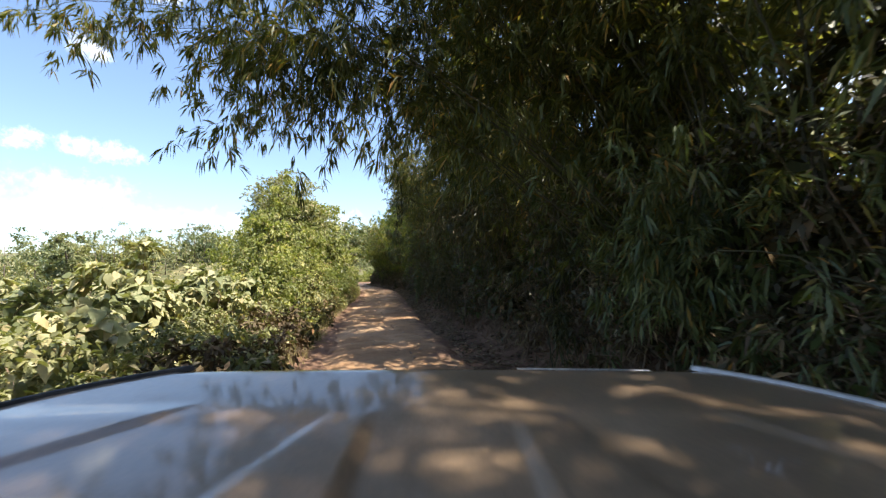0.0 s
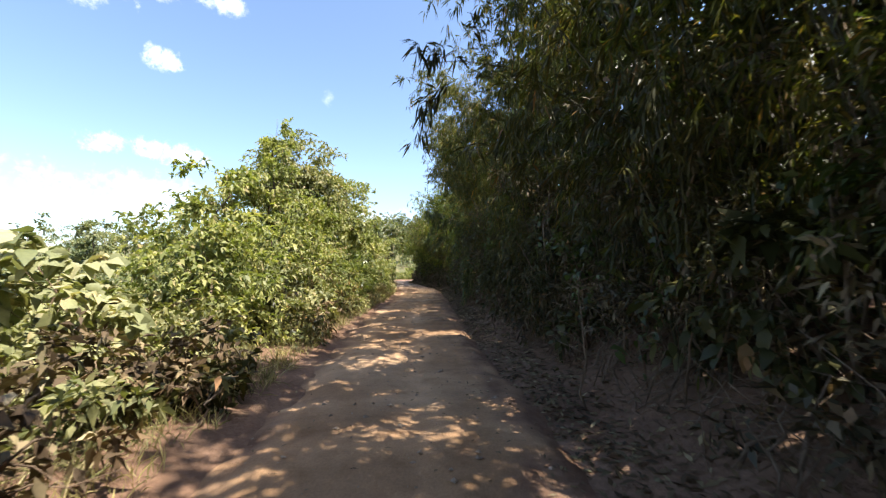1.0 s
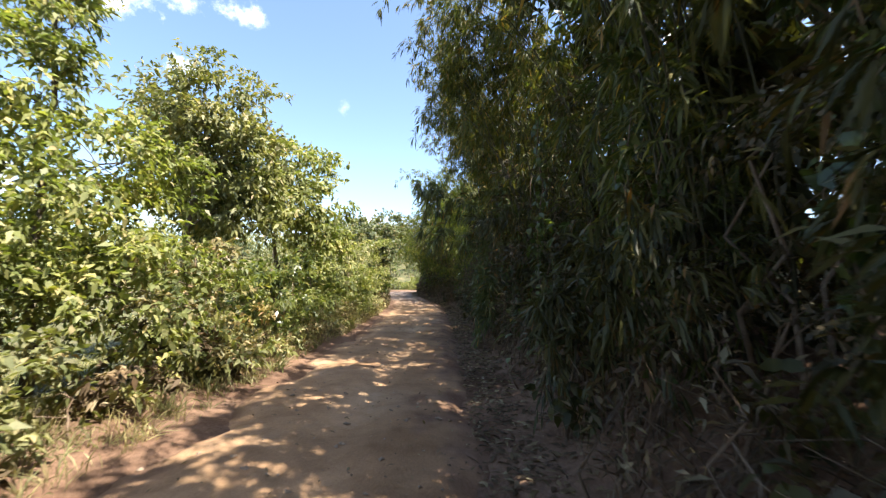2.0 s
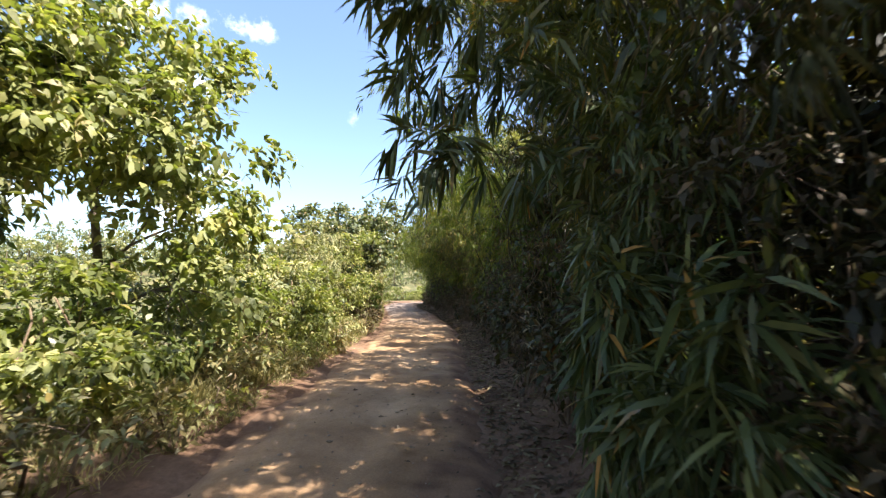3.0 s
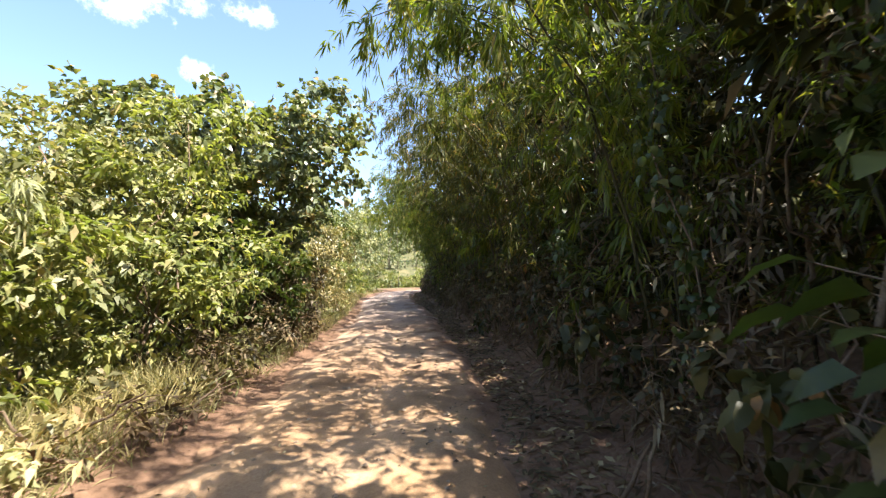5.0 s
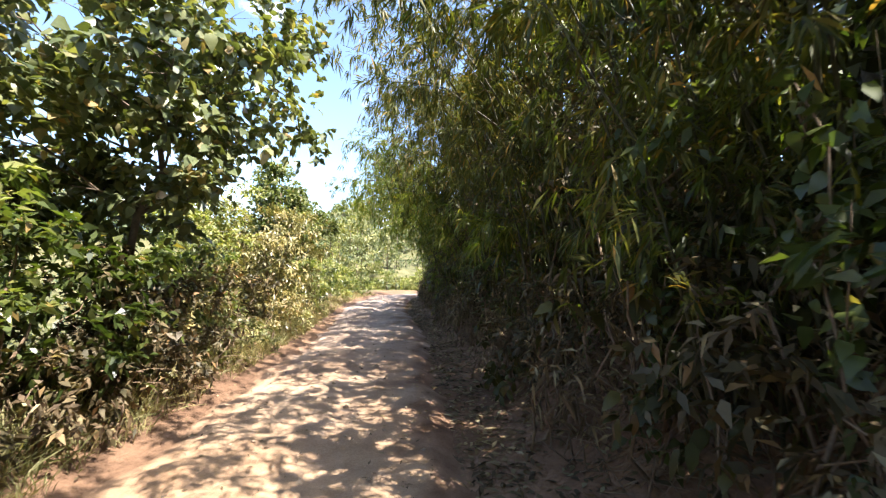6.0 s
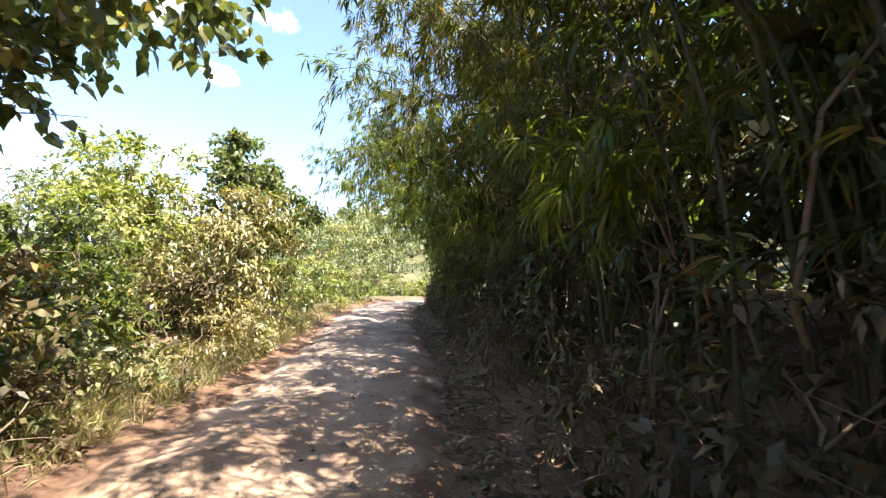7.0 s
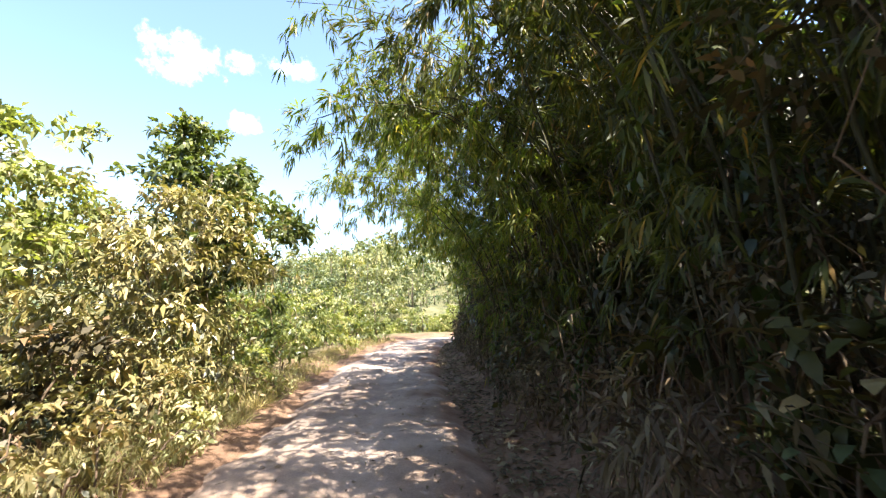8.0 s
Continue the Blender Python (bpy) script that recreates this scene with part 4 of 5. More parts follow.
# Dark tree with large leaves.
tree(-10.6, 50.9, [(1.5, -0.7, 4.7, 1.3, 1.2, 1.0), (1.8, 1.2, 4.9, 1.0, 1.1, 0.9), (-0.2, -0.4, 5.2, 1.4, 1.4, 1.1), (0.4, -2.0, 4.6, 1.3, 1.3, 1.0), (-1.0, -2.6, 4.9, 1.3, 1.3, 1.0), (1.0, 0.4, 5.9, 1.2, 1.3, 0.9), (0.2, 1.6, 5.2, 1.4, 1.3, 1.0), (0.6, 0.2, 3.8, 1.3, 1.4, 0.8), (-1.4, -1.4, 4.6, 1.4, 1.3, 1.2), (-0.3, -1.3, 3.3, 1.5, 1.4, 0.8), (0.3, 0.9, 3.0, 1.3, 1.3, 0.7), (-1.6, 0.2, 3.2, 1.4, 1.4, 0.9)],
     5.2, 0.075, M_BIGLEAF, 0.14, 0.78, 16, "tree with large dark heart-shaped leaves leaning to the track", RNG, per=6, twig=0.5, fine=True, outline=HEART, lean=(0.5, 0.2))
for x, y, h, w, mat, size in ((-9.5, 49.2, 1.6, 1.0, M_DUSTY, 0.11), (-9.9, 50.4, 1.9, 1.1, M_DUSTY, 0.11), (-10.6, 51.8, 1.8, 1.1, M_YELLOW, 0.11), (-12.0, 53.8, 2.3, 1.1, M_GREEN, 0.11), (-13.2, 55.0, 2.3, 1.1, M_GREEN, 0.12), (-12.4, 56.3, 1.4, 0.9, M_DUSTY, 0.12)):
    blobs = [(RNG.normal(0, 0.2), RNG.normal(0, 0.3), h * f, w * g, w * g, max(0.4, h * 0.2)) for f, g in ((0.25, 1.0), (0.5, 1.0), (0.8, 0.8))]
    shrub(x, y, blobs, mat, size, 0.5, 24, "leafy roadside shrub under the large-leaved tree", RNG, per=8, stem=0.025, group="shrubs on the open side")
tree(-14.4, 56.6, [(0.3, 0, 4.1, 1.1, 1.1, 0.6), (-0.8, 0.5, 3.7, 1.3, 1.3, 0.7), (0.5, -0.4, 3.0, 1.0, 1.0, 0.5)], 3.9, 0.07, M_BRIGHT, 0.125, 0.55, 23,
     "small tree with pale bark and loose bright leaves", RNG, per=8, twig=0.5, bark=M_PALEBARK)
RNG = np.random.default_rng(50)
# Rounded yellowing bush and the green tree behind it.
shrub(-13.5, 58.6, [(0.2, -0.2, 3.15, 1.5, 1.4, 0.8), (0.4, -0.3, 2.2, 2.0, 1.9, 1.0), (0.2, -0.4, 1.1, 2.0, 1.9, 0.8), (-0.9, 0.0, 2.4, 1.6, 1.5, 0.9), (-1.7, -0.4, 1.5, 1.3, 1.3, 0.9)], M_CREAM, 0.13, 0.4, 20,
      "large rounded bush with yellowing drooping leaves", RNG, per=8, twig=0.4, stem=0.035, name="bush", category="bush", droop=0.4)
tree(-14.2, 60.4, [(0, 0, 5.15, 0.95, 0.95, 0.75), (0.1, 0, 4.5, 1.3, 1.3, 0.8), (0.3, 0.1, 3.7, 1.4, 1.4, 0.8), (0.2, 0.2, 3.0, 1.2, 1.2, 0.8)], 4.9, 0.07, M_GREEN, 0.15, 0.45, 30,
     "small fresh green tree with a dense pointed crown", RNG, per=8, twig=0.35, fine=True)
RNG = np.random.default_rng(51)
# Bushes towards the bend and round its far side.
spots = [(beside(y, u0 + RNG.normal(0, 0.4)), y, 1.0 if u0 > -5 else 1.35) for y in np.arange(61.5, 77, 2.0) for u0 in (-3.6, -5.8, -8.6)]
spots += [(x + RNG.normal(0, 0.5), 83.5 + 0.42 * (x + 12) * (x > -12) + row * 2.2 + RNG.normal(0, 0.4), 0.75 + 0.15 * row) for x in np.arange(-26, 6, 2.0) for row in (0, 1, 2)]
for x, y, tall in spots:
    h = RNG.uniform(1.5, 2.4) * tall
    w = RNG.uniform(1.0, 1.5)
    blobs = [(RNG.normal(0, 0.3), RNG.normal(0, 0.3), h * f, w * g, w * g, h * 0.26) for f, g in ((0.3, 1.0), (0.65, 0.95), (0.95, 0.6))]
    shrub(x, y, blobs, (M_BRIGHT, M_BROAD, M_GREEN, M_BRIGHT)[RNG.integers(0, 4)], 0.155, 0.5, 8.5, "sunlit roadside bush near the bend", RNG, per=7, twig=0.4, group="bushes near the bend", name="bush", category="bush")

RNG = np.random.default_rng(52)
# Tangle of pale broad-leaved creepers in the clearing.
for k in range(54):
    y = 6.0 + 19.5 * (k * 0.7549 % 1)
    u = -3.5 - 8.5 * (k * 0.5698 % 1)
    h = RNG.uniform(0.85, 1.6) + (0.1 if u < -6 else 0.0)
    pale = u < -5.2 and RNG.random() < 0.85
    h = min(h + 0.35 * pale, (1.85 if u > -7.5 else 1.4) if pale else 1.1)
    w = RNG.uniform(0.8, 1.3)
    blobs = [(RNG.normal(0, 0.3), RNG.normal(0, 0.3), h * f, w * g, w * g, 0.45) for f, g in ((0.4, 1.0), (0.8, 0.9))]
    shrub(beside(y, u), y, blobs, M_PALE if pale else (M_BROAD, M_YELLOW, M_BROAD)[k % 3], 0.175 if pale else 0.1, 0.78 if pale else 0.5, 11 if pale else 16,
          "pale broad-leaved creeper sprawling over scrub" if pale else "low green scrub in the clearing", RNG, per=7, twig=0.35,
          fine=pale and u > -7.5, outline=HEART if pale else OVAL, group="scrub in the clearing")
for x, y, h, w in ((-5.2, 15.3, 2.75, 1.15), (-6.3, 14.4, 2.4, 1.05), (-4.6, 17.0, 1.95, 0.9)):
    blobs = [(RNG.normal(0, 0.2), RNG.normal(0, 0.2), h * f, w * g, w * g, 0.45) for f, g in ((0.25, 1.1), (0.55, 1.05), (0.84, 0.75))]
    shrub(x, y, blobs, M_PALE, 0.17, 0.78, 13, "mound of pale broad-leaved creeper heaped over scrub", RNG, per=7, twig=0.3, fine=True, outline=HEART, group="scrub in the clearing", droop=0.35)
for k in range(64):
    y = RNG.uniform(5, 27)
    u = -RNG.uniform(2.1, 3.3)
    h = RNG.uniform(0.35, 0.75)
    blobs = [(RNG.normal(0, 0.2), RNG.normal(0, 0.3), h * 0.7, 0.5, 0.6, h * 0.5)]
    shrub(beside(y, u), y, blobs, (M_SHADELEAF, M_BROAD, M_DRY)[k % 3], 0.13, 0.45, 22, "low dark weeds on the verge of the track", RNG, per=6, twig=0.25, group="verge weeds", name="weed_clump", category="weeds")
for y in np.arange(27, 62, 0.5):
    u = -RNG.uniform(2.15, 2.8)
    h = RNG.uniform(0.35, 0.8)
    blobs = [(RNG.normal(0, 0.2), RNG.normal(0, 0.3), h * 0.7, 0.5, 0.6, h * 0.5)]
    shrub(beside(y, u), y, blobs, (M_DRY, M_DUSTY, M_BROAD, M_DRY)[RNG.integers(0, 4)] if 44 < y < 55 else (M_YELLOW, M_BRIGHT, M_PALE, M_YELLOW)[RNG.integers(0, 4)], 0.1, 0.42, 24, "low leafy weeds on the verge", RNG, per=6, twig=0.25, group="verge weeds", name="weed_clump", category="weeds")

# ---- the distance ----
tree(-39.6, 50.0, [(0, 0, 6.1, 1.3, 1.3, 1.2), (0.3, 0, 4.8, 1.7, 1.7, 1.2), (-0.4, 0.3, 3.4, 1.5, 1.5, 1.1)], 5.8, 0.14, M_FAR, 0.3, 0.55, 7, "lone round-topped tree across the clearing", RNG)


def far_wood(name, spots, label, seed, size=0.5, top=(5, 8), dens=3.0, twig=0.8):
    """Distant wood: crowns upon crowns, too many and too far to count."""
    g = np.random.default_rng(seed)
    A, D, O = [], [], []
    trunks = []
    for x, y in spots:
        h = g.uniform(*top)
        z = float(land(x, y))
        w = h * g.uniform(0.24, 0.36)
        blobs = [(x + g.normal(0, 0.3) * w, y + g.normal(0, 0.3) * w, z + h * f, w * k, w * k, h * 0.2) for f, k in ((0.3, 0.9), (0.55, 1.0), (0.82, 0.7))]
        a, d, o = blob_twigs(g, blobs, dens, twig)
        A.append(a), D.append(d), O.append(o)
        trunks.append(tube([(x, y, z - 0.2), (x, y, z + h * 0.5), (x, y, z + h * 0.8)], [0.07, 0.045, 0.02], 5))
    a, d, o = np.concatenate(A), np.concatenate(D), np.concatenate(O)
    ob = leaves(name, *leaves_on(g, a, d, o, 5, twig, size, 0.6), M_FAR, None)
    v, f = join(trunks)
    mesh_object("trunks", v, f, M_BARK, ob)
    return tagged(ob, label, "woodland", kind="stuff")


G = np.random.default_rng(3)
line = [(-20 - 26 * f - 9 * G.random(), 97 - 28 * f - 12 * G.random()) for f in np.linspace(0, 1, 100) ** 1.3]
line += [(-40 - 22 * G.random(), 18 + 50 * G.random()) for _ in range(60)]
far_wood("tree_line", line, "hazy green wood on the rise beyond the clearing", 31, 0.24, (2.6, 7.2), 2.9, 0.55)
slope = [(-95 + 100 * G.random(), 112 + 60 * G.random()) for _ in range(190)]
far_wood("wooded_slope", slope, "sunlit wooded slope beyond the bend", 32, 0.75, (5, 8.5), 0.6)
back = [(-50 - 90 * G.random() ** 1.2, 5 + 130 * G.random()) for _ in range(120)]
far_wood("far_woodland", back, "hazy woodland on the horizon", 34, 0.42, (4, 8.5), 1.7, 0.7)
scrub = [(-12 - 42 * G.random(), -4 + 114 * G.random()) for _ in range(560)]
scrub = [(x, y) for x, y in scrub if x - centre(y) < -11]
far_wood("distant_scrub", scrub, "low green scrub across the clearing", 33, 0.22, (0.8, 2.6), 1.6, 0.45)

# ---- what lies on the ground ----


def scatter_blades(name, n, u_range, y_range, long, wide, material, label, seed, lean=0.45):
    """Grass: blades in tufts."""
    g = np.random.default_rng(seed)
    tufts = max(1, n // 14)
    ty = g.uniform(*y_range, tufts)
    tu = g.uniform(*u_range, tufts)
    y = np.repeat(ty, 14) + g.normal(0, 0.07, tufts * 14)
    x = centre(y) + np.repeat(tu, 14) + g.normal(0, 0.07, tufts * 14)
    p = np.stack([x, y, land(x, y) - 0.02], -1)
    d = g.normal(0, lean, (len(p), 3)) + np.array([0, 0, 1.0])
    L = long * g.uniform(0.5, 1.3, len(p))
    ob = leaves(name, p, d, g.normal(0, 1, (len(p), 3)), L, wide * g.uniform(0.7, 1.3, len(p)), material, None, False, LANCE, droop=0.35)
    return tagged(ob, label, "grass", kind="stuff")


scatter_blades("verge_grass", 22000, (-2.9, -1.65), (8, 76), 0.36, 0.012, M_STRAW, "dry straw-coloured grass on the sunny verge", 61)
scatter_blades("tall_dry_grass", 9000, (-3.3, -2.0), (33, 50), 0.7, 0.014, M_STRAW, "tall dry grass at the foot of the roadside shrubs", 63)
scatter_blades("bleached_grass", 6000, (-3.4, -1.8), (52, 62), 0.5, 0.013, M_STRAW, "bleached grass at the foot of the yellowing bush", 64)
scatter_blades("meadow_grass", 24000, (-10, -2.0), (5, 62), 0.42, 0.016, M_BROAD, "rough green grass under the shrubs", 62)


def scatter_litter(name, n, spots, size, label, seed, material):
    """Fallen leaves, lying flat and curled."""
    g = np.random.default_rng(seed)
    u, y = spots(g, n)
    x = centre(y) + u
    z = np.where(np.abs(u) < HALF, road_height(x, y, u), land(x, y))
    z = np.maximum(z, land(x, y)) + 0.012
    d = g.normal(0, 1, (n, 3)) * np.array([1, 1, 0.12])
    ob = leaves(name, np.stack([x, y, z], -1), d, g.normal(0, 0.25, (n, 3)) + np.array([0, 0, 1.0]), size * g.uniform(0.5, 1.3, n), size * 0.35 * g.uniform(0.6, 1.3, n), material, None, False, OVAL, droop=0.0, clear=False)
    return tagged(ob, label, "leaf litter", kind="stuff")


scatter_litter("leaf_litter", 22000, lambda g, n: (1.75 + np.abs(g.normal(0, 1.0, n)), g.uniform(2, 80, n)), 0.13, "brown fallen leaves covering the bank", 71, M_DRY)
scatter_litter("road_litter", 7000, lambda g, n: (np.where(g.random(n) < 0.3, g.uniform(-2.2, 2.2, n), 2.3 - np.abs(g.normal(0, 0.6, n))), g.uniform(2, 80, n)), 0.07, "scattered dry leaves on the dirt track", 72, M_DRY)


def pebbles(n, seed):
    g = np.random.default_rng(seed)
    vs, fs = [], []
    shape = np.array([(1, 0, 0), (-1, 0, 0), (0, 1, 0), (0, -1, 0), (0, 0, 1), (0, 0, -0.6)], float)
    tri = [(0, 2, 4), (2, 1, 4), (1, 3, 4), (3, 0, 4), (2, 0, 5), (1, 2, 5), (3, 1, 5), (0, 3, 5)]
    for k in range(n):
        u, y = g.normal(0, 1.3), g.uniform(4, 76)
        x = float(centre(y)) + u
        r = 0.008 + 0.03 * g.random() ** 3
        z = float(road_height(np.float64(x), np.float64(y), np.float64(u))) if abs(u) < HALF else float(land(x, y))
        p = (shape + g.normal(0, 0.22, (6, 3))) * r * np.array([1.2, 1, 0.7]) + np.array([x, y, z + r * 0.25])
        vs.append(p)
        fs += [tuple(i + 6 * k for i in q) for q in tri]
    ob = mesh_object("pebbles", np.concatenate(vs), fs, M_STONE, shaded=False)
    return tagged(ob, "small loose stones and clods on the dirt track", "pebbles", kind="stuff")


pebbles(2600, 81)


def twig_tangle(n, seed):
    """Dead twigs and thin stems that hang and stick out of the bank's thicket."""
    g = np.random.default_rng(seed)
    vs, fs = [], []
    for k in range(n):
        y = g.uniform(3, 76)
        u = 2.6 + abs(g.normal(0, 0.6))
        x = float(centre(y) + u * slant(y))
        z = float(land(x, y)) + 0.02
        a = g.uniform(0, 6.28)
        L = g.uniform(0.4, 1.7)
        up = g.uniform(0.15, 1.2)
        p0 = np.array([x, y, z])
        d = unit(np.array([math.cos(a), math.sin(a), up])) * L
        if (u + d[0] * 0.9) < 2.3:
            d[0] = abs(d[0])
        mid = p0 + d * 0.5 + g.normal(0, 0.08, 3)
        path = np.array([p0, mid, p0 + d + np.array([0, 0, -0.12 * L])])
        r = g.uniform(0.003, 0.008)
        v, f = tube(path, [r, r * 0.8, r * 0.35], 3)
        fs += [tuple(i + len(vs) * 9 for i in q) for q in f]
        vs.append(v)
    ob = mesh_object("dry_twigs", np.concatenate(vs), fs, M_TWIG)
    return tagged(ob, "tangle of dead brown twigs in the bank thicket", "twigs", kind="stuff")


twig_tangle(2600, 91)


def vine(y, u, top, rng):
    """A hanging climber: a thin stem with leaves along it."""
    x = beside(y, u)
    ob = thing("vine", x, y, "thin climber hanging down from the bamboo", "vine", "climbers in the thicket")
    n = 9
    s = np.linspace(0, 1, n)
    p = np.stack([np.cumsum(rng.normal(0, 0.09, n)), np.cumsum(rng.normal(0, 0.09, n)), s * top], -1)
    p[0] = (0, 0, 0)
    v, f = tube(p, np.linspace(0.012, 0.005, n), 4)
    mesh_object("stem", v, f, M_TWIG, ob)
    m = int(60 * top)
    t = rng.uniform(0.15, 1, m)
    at = np.stack([np.interp(t, s, p[:, k]) for k in range(3)], -1) + rng.normal(0, 0.06, (m, 3))
    L = 0.085 * rng.uniform(0.6, 1.3, m)
    leaves("foliage", at, rng.normal(0, 0.7, (m, 3)) + np.array([0, 0, -0.6]), rng.normal(0, 0.6, (m, 3)) + np.array([-0.6, 0, 0.6]), L, L * 0.8, M_MIDLEAF, ob, True, HEART)


for y in np.arange(6, 74, 2.3):
    vine(y + RNG.normal(0, 0.4), RNG.uniform(2.75, 3.2), RNG.uniform(2.0, 4.2), RNG)


# ---- the car at the start of the track ----


def car_paint():
    """Silver-grey bonnet paint under a film of road dust."""
    mat = bpy.data.materials.new("dusty grey car paint")
    mat.use_nodes = True
    t = mat.node_tree
    bsdf = t.nodes["Principled BSDF"]
    dust = noise_tex(t, 2.3, 6.0, 0.65)
    col = ramp(t, dust, [(0.3, (0.15, 0.103, 0.064)), (0.55, (0.23, 0.156, 0.094)), (0.8, (0.32, 0.222, 0.138))])
    fine = noise_tex(t, 90.0, 4.0, 0.7)
    col = mixed(t, "MULTIPLY", 0.6, col, ramp(t, fine, [(0.3, (0.75, 0.74, 0.72)), (0.7, (1.15, 1.15, 1.15))]))
    t.links.new(col, bsdf.inputs["Base Color"])
    gloss = t.nodes.new("ShaderNodeMapRange")
    gloss.inputs["From Min"].default_value, gloss.inputs["From Max"].default_value = 0.3, 0.8
    gloss.inputs["To Min"].default_value, gloss.inputs["To Max"].default_value = 0.3, 0.6
    t.links.new(dust, gloss.inputs["Value"])
    t.links.new(gloss.outputs["Result"], bsdf.inputs["Roughness"])
    bsdf.inputs["Coat Weight"].default_value, bsdf.inputs["Coat Roughness"].default_value = 0.85, 0.06
    return mat


def plain_material(name, colour, rough, metal=0.0):
    mat = rough_material(name, [(0.3, tuple(c * 0.7 for c in colour)), (0.7, colour)], 4.0, 60.0, 0.15, rough, distance=0.004)
    mat.node_tree.nodes["Principled BSDF"].inputs["Metallic"].default_value = metal
    return mat


def build_car():
    """The front of the car that carries the camera: it stands where the ride begins. Across x, ahead d, both from the lens."""
    paint, rubber, steel = car_paint(), plain_material("black rubber", (0.03, 0.03, 0.03), 0.7), plain_material("dull steel rim", (0.45, 0.44, 0.42), 0.4, 0.8)
    trim = plain_material("pale edge strip", (0.5, 0.49, 0.46), 0.35, 0.5)
    t0, eye, target, roll = PATH[0]
    stand = look(eye, target, roll)
    foot = stand @ Vector((0, 0, -0.5))
    z = float(road_height(np.float64(foot.x), np.float64(foot.y), np.float64(foot.x - centre(foot.y))))
    ob = tagged(new("car"), "dusty silver-grey off-road car with a ribbed bonnet on the track", "car")
    ob.location = (foot.x, foot.y, z)
    ob.empty_display_size = 0.3
    to_local = Matrix.Translation((-foot.x, -foot.y, -z)) @ stand

    def put(name, verts, faces, material, label="", parent=ob, shaded=True):
        return mesh_object(name, [tuple(to_local @ Vector((x, h, -d))) for x, h, d in verts], faces, material, parent, label, shaded)

    top = -0.312
    side_d, side_x = [-0.2, 0.2, 0.55, 0.80, 0.90, 1.00, 1.08, 1.14, 1.165], [1.01, 1.0, 0.975, 0.935, 0.89, 0.815, 0.735, 0.66, 0.56]

    def half(d):
        return float(np.interp(d, side_d, side_x))

    def step(v, at, soft):
        return float(smooth(np.float64(v), at - soft, at + soft))

    def rise(x, d):
        """Height of the bonnet's skin: a sunk middle panel and two pairs of pressed creases."""
        a = abs(x)
        wane = 1 - step(d, 0.76, 0.07)
        h = -0.016 * (1 - step(a, 0.137, 0.006 + 0.012 * (0.85 - min(d, 0.85)))) * wane
        h -= 0.003 * step(a, 0.30 - 0.29 * (d - 0.536), 0.007) * (1 - step(d, 0.80, 0.05))
        h += 0.007 * step(a, 0.655 - 0.66 * (d - 0.635), 0.010) * (1 - step(d, 0.83, 0.06))
        h -= 0.012 * (x / 0.9) ** 2
        return h

    ds = list(np.linspace(-0.2, 0.45, 6)) + list(np.linspace(0.49, 1.165, 44))
    cols = 161
    verts, faces = [], []
    for d in ds:
        w = half(d)
        for i in range(cols):
            x = w * (2 * i / (cols - 1) - 1)
            verts.append((x, top + rise(x, d) - 0.03 * max(0.0, (d - 1.08) / 0.085) ** 3, d))
    for r in range(len(ds) - 1):
        for i in range(cols - 1):
            k = r * cols + i
            faces.append((k, k + 1, k + cols + 1, k + cols))
    # The nose rolls down from the front edge.
    last = (len(ds) - 1) * cols
    for n, (ahead, down) in enumerate(((0.03, 0.065), (0.045, 0.12), (0.05, 0.34), (0.05, 0.62))):
        for i in range(cols):
            x, h, d = verts[last + i]
            verts.append((x * (1 + 0.03 * (n + 1)), top + rise(x, 1.165) - 0.03 - down, d + ahead))
        for i in range(cols - 1):
            k = last + n * cols + i
            faces.append((k, k + 1, k + cols + 1, k + cols))
    v, f = [], []
    lip = np.linspace(0.2, 0.56, 24)
    for x in lip:
        h = top + rise(x, 1.165) - 0.03
        for dd, dh in ((0.0, 0.002), (0.002, 0.009), (0.01, 0.008), (0.014, -0.004)):
            v.append((x, h + dh + 0.012, 1.15 + dd))
    for r in range(len(lip) - 1):
        for i in range(3):
            k = r * 4 + i
            f.append((k, k + 4, k + 5, k + 1))
    put("front_lip", v, f, trim, "pale lip along the right of the bonnet's front")
    put("bonnet", verts, faces, paint, "dusty grey bonnet with pressed creases")
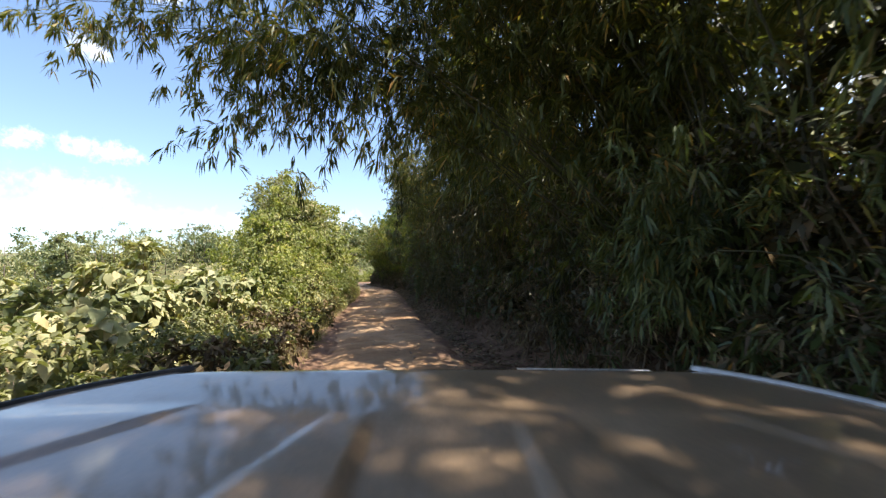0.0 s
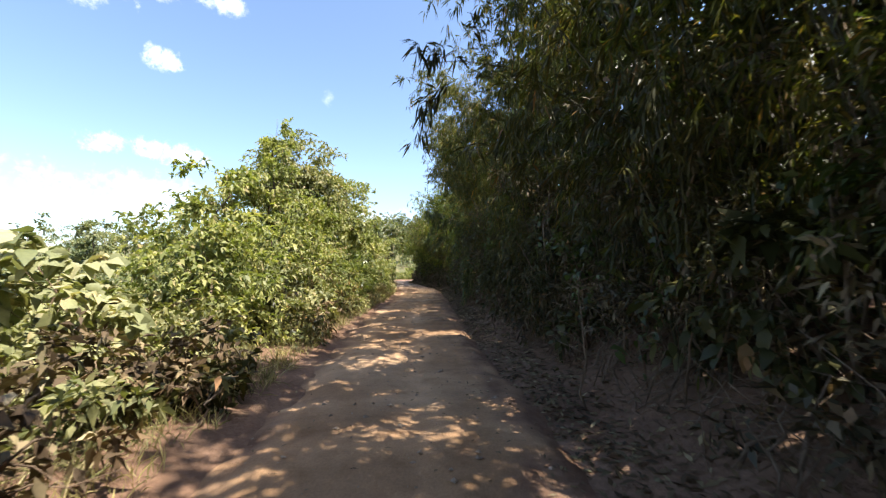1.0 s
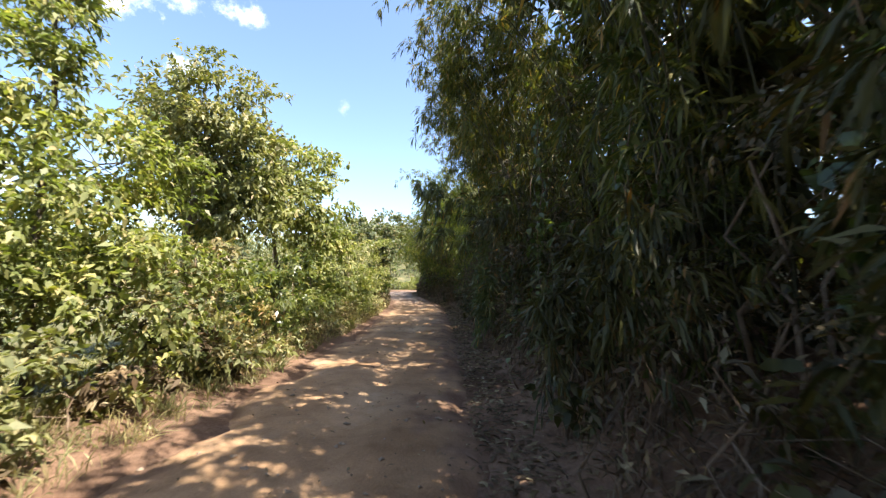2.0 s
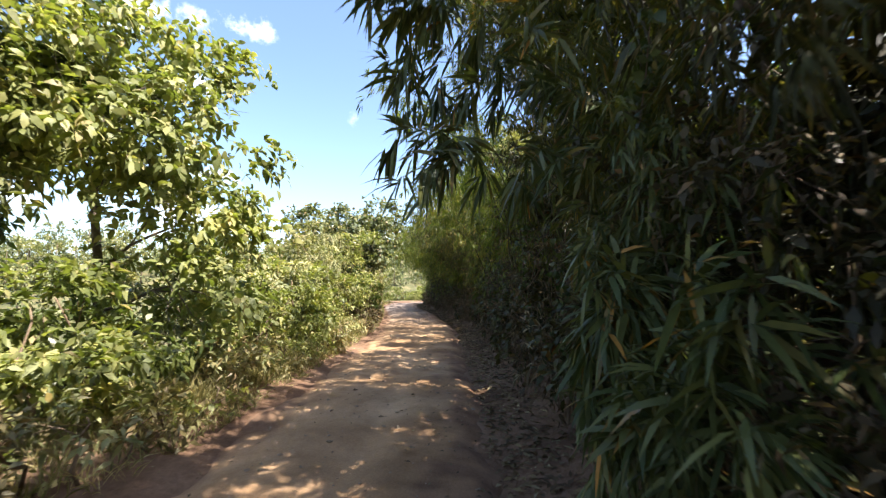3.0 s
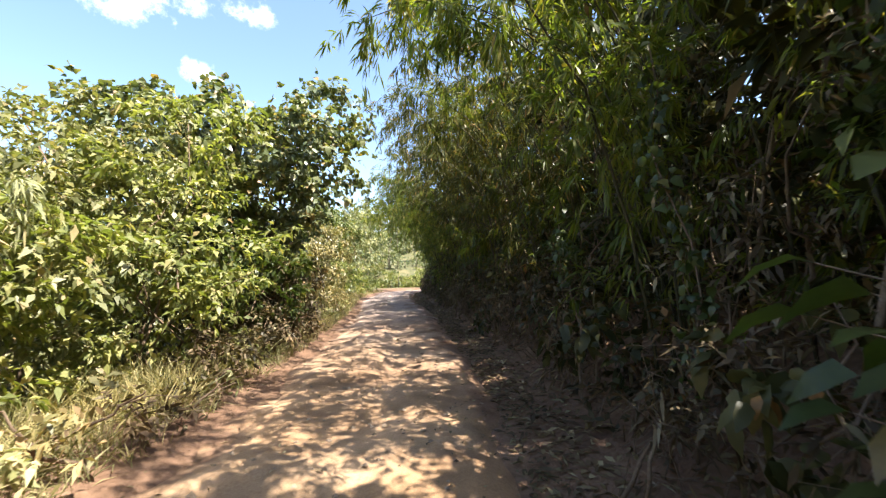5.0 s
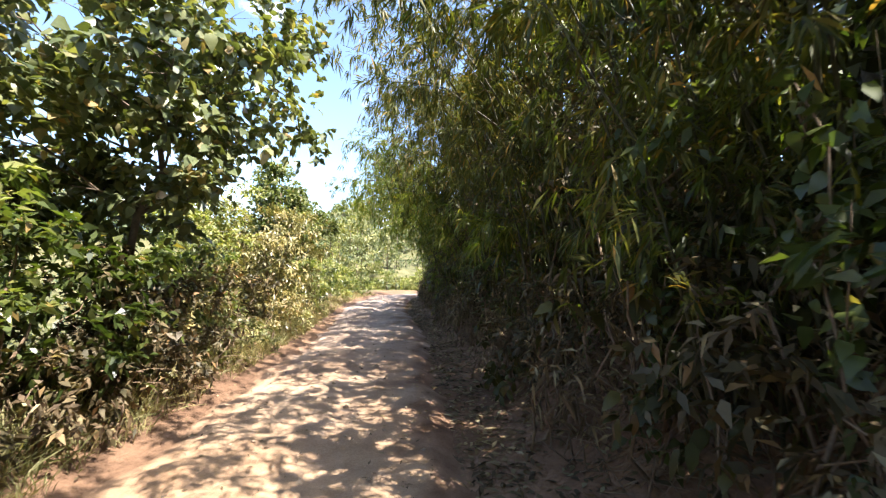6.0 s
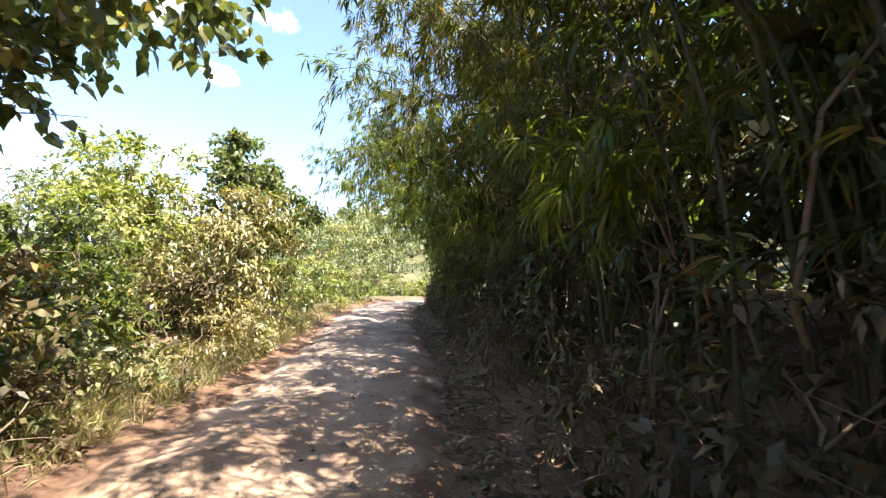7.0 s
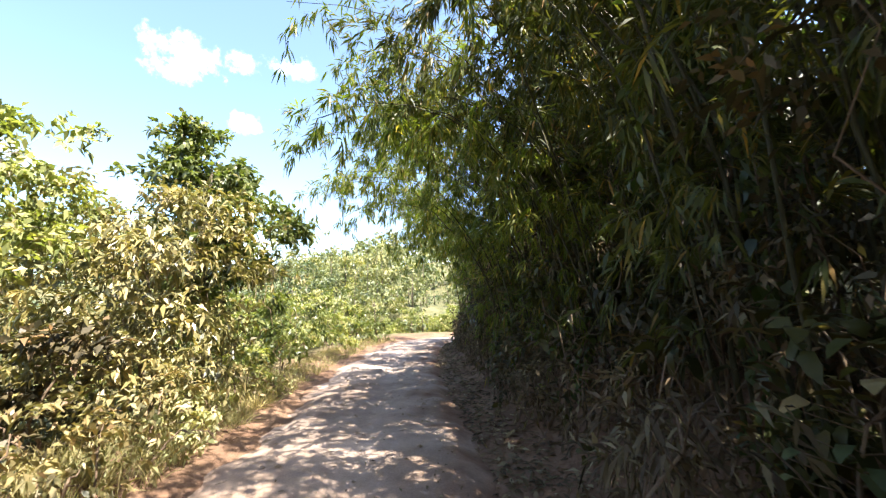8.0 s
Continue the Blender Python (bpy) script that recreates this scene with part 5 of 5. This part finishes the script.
    for s, name, strip in ((-1, "wing", rubber), (1, "wing", trim)):
        # A strip along the shut line, then the wing below it.
        line = [(d, half(d)) for d in np.linspace(-0.2, 1.14, 40)]
        v, f = [], []
        for d, w in line:
            h = top + rise(s * w, d)
            for dx, dh in ((0.0, -0.004), (0.004, 0.006), (0.016, 0.007), (0.022, -0.002), (0.02, -0.02)):
                v.append((s * (w + dx), h + dh, d + dx * 0.6))
        for r in range(len(line) - 1):
            for i in range(4):
                k = r * 5 + i
                f.append((k, k + 1, k + 6, k + 5) if s > 0 else (k, k + 5, k + 6, k + 1))
        put("edge_strip", v, f, strip, "dark strip along the bonnet's left edge" if s < 0 else "pale strip along the bonnet's right edge")
        v, f = [], []
        for d, w in line:
            h = top + rise(s * w, d) - 0.022
            arch = 0.30 * math.exp(-(((d - 0.45) / 0.36) ** 4))
            for dx, dh in ((0.0, 0.0), (0.035, -0.03), (0.06, -0.12), (0.07, -0.3), (0.06, -0.72 + arch)):
                v.append((s * (w + dx * 0.6), h + dh, d + dx * 0.4))
        for r in range(len(line) - 1):
            for i in range(4):
                k = r * 5 + i
                f.append((k, k + 1, k + 6, k + 5) if s > 0 else (k, k + 5, k + 6, k + 1))
        put(name, v, f, paint)
        # Wheel under the wing, on the ground.
        hub = to_local @ Vector((s * 0.86, 0, -0.45))
        r = 0.37
        wheel = []
        for part_r, part_w, rims in ((r, 0.12, rubber), (0.23, 0.125, steel)):
            ang = np.linspace(0, 2 * math.pi, 28, endpoint=False)
            v, f = [], []
            profile = ((part_w, part_r * 0.72), (part_w, part_r * 0.93), (part_w * 0.75, part_r), (-part_w * 0.75, part_r), (-part_w, part_r * 0.93), (-part_w, part_r * 0.72))
            for a in ang:
                for off, q in profile:
                    v.append((hub.x + off, hub.y + math.cos(a) * q, r - 0.01 + math.sin(a) * q))
            for j in range(28):
                for i in range(5):
                    k, m = j * 6 + i, ((j + 1) % 28) * 6 + i
                    f.append((k, k + 1, m + 1, m))
            if rims is steel:
                f.append(tuple(j * 6 for j in range(28)))
                f.append(tuple(j * 6 + 5 for j in range(28))[::-1])
            made = mesh_object("wheel" if rims is rubber else "rim", v, f, rims, wheel[0] if wheel else ob, "", True)
            wheel.append(made)


build_car()
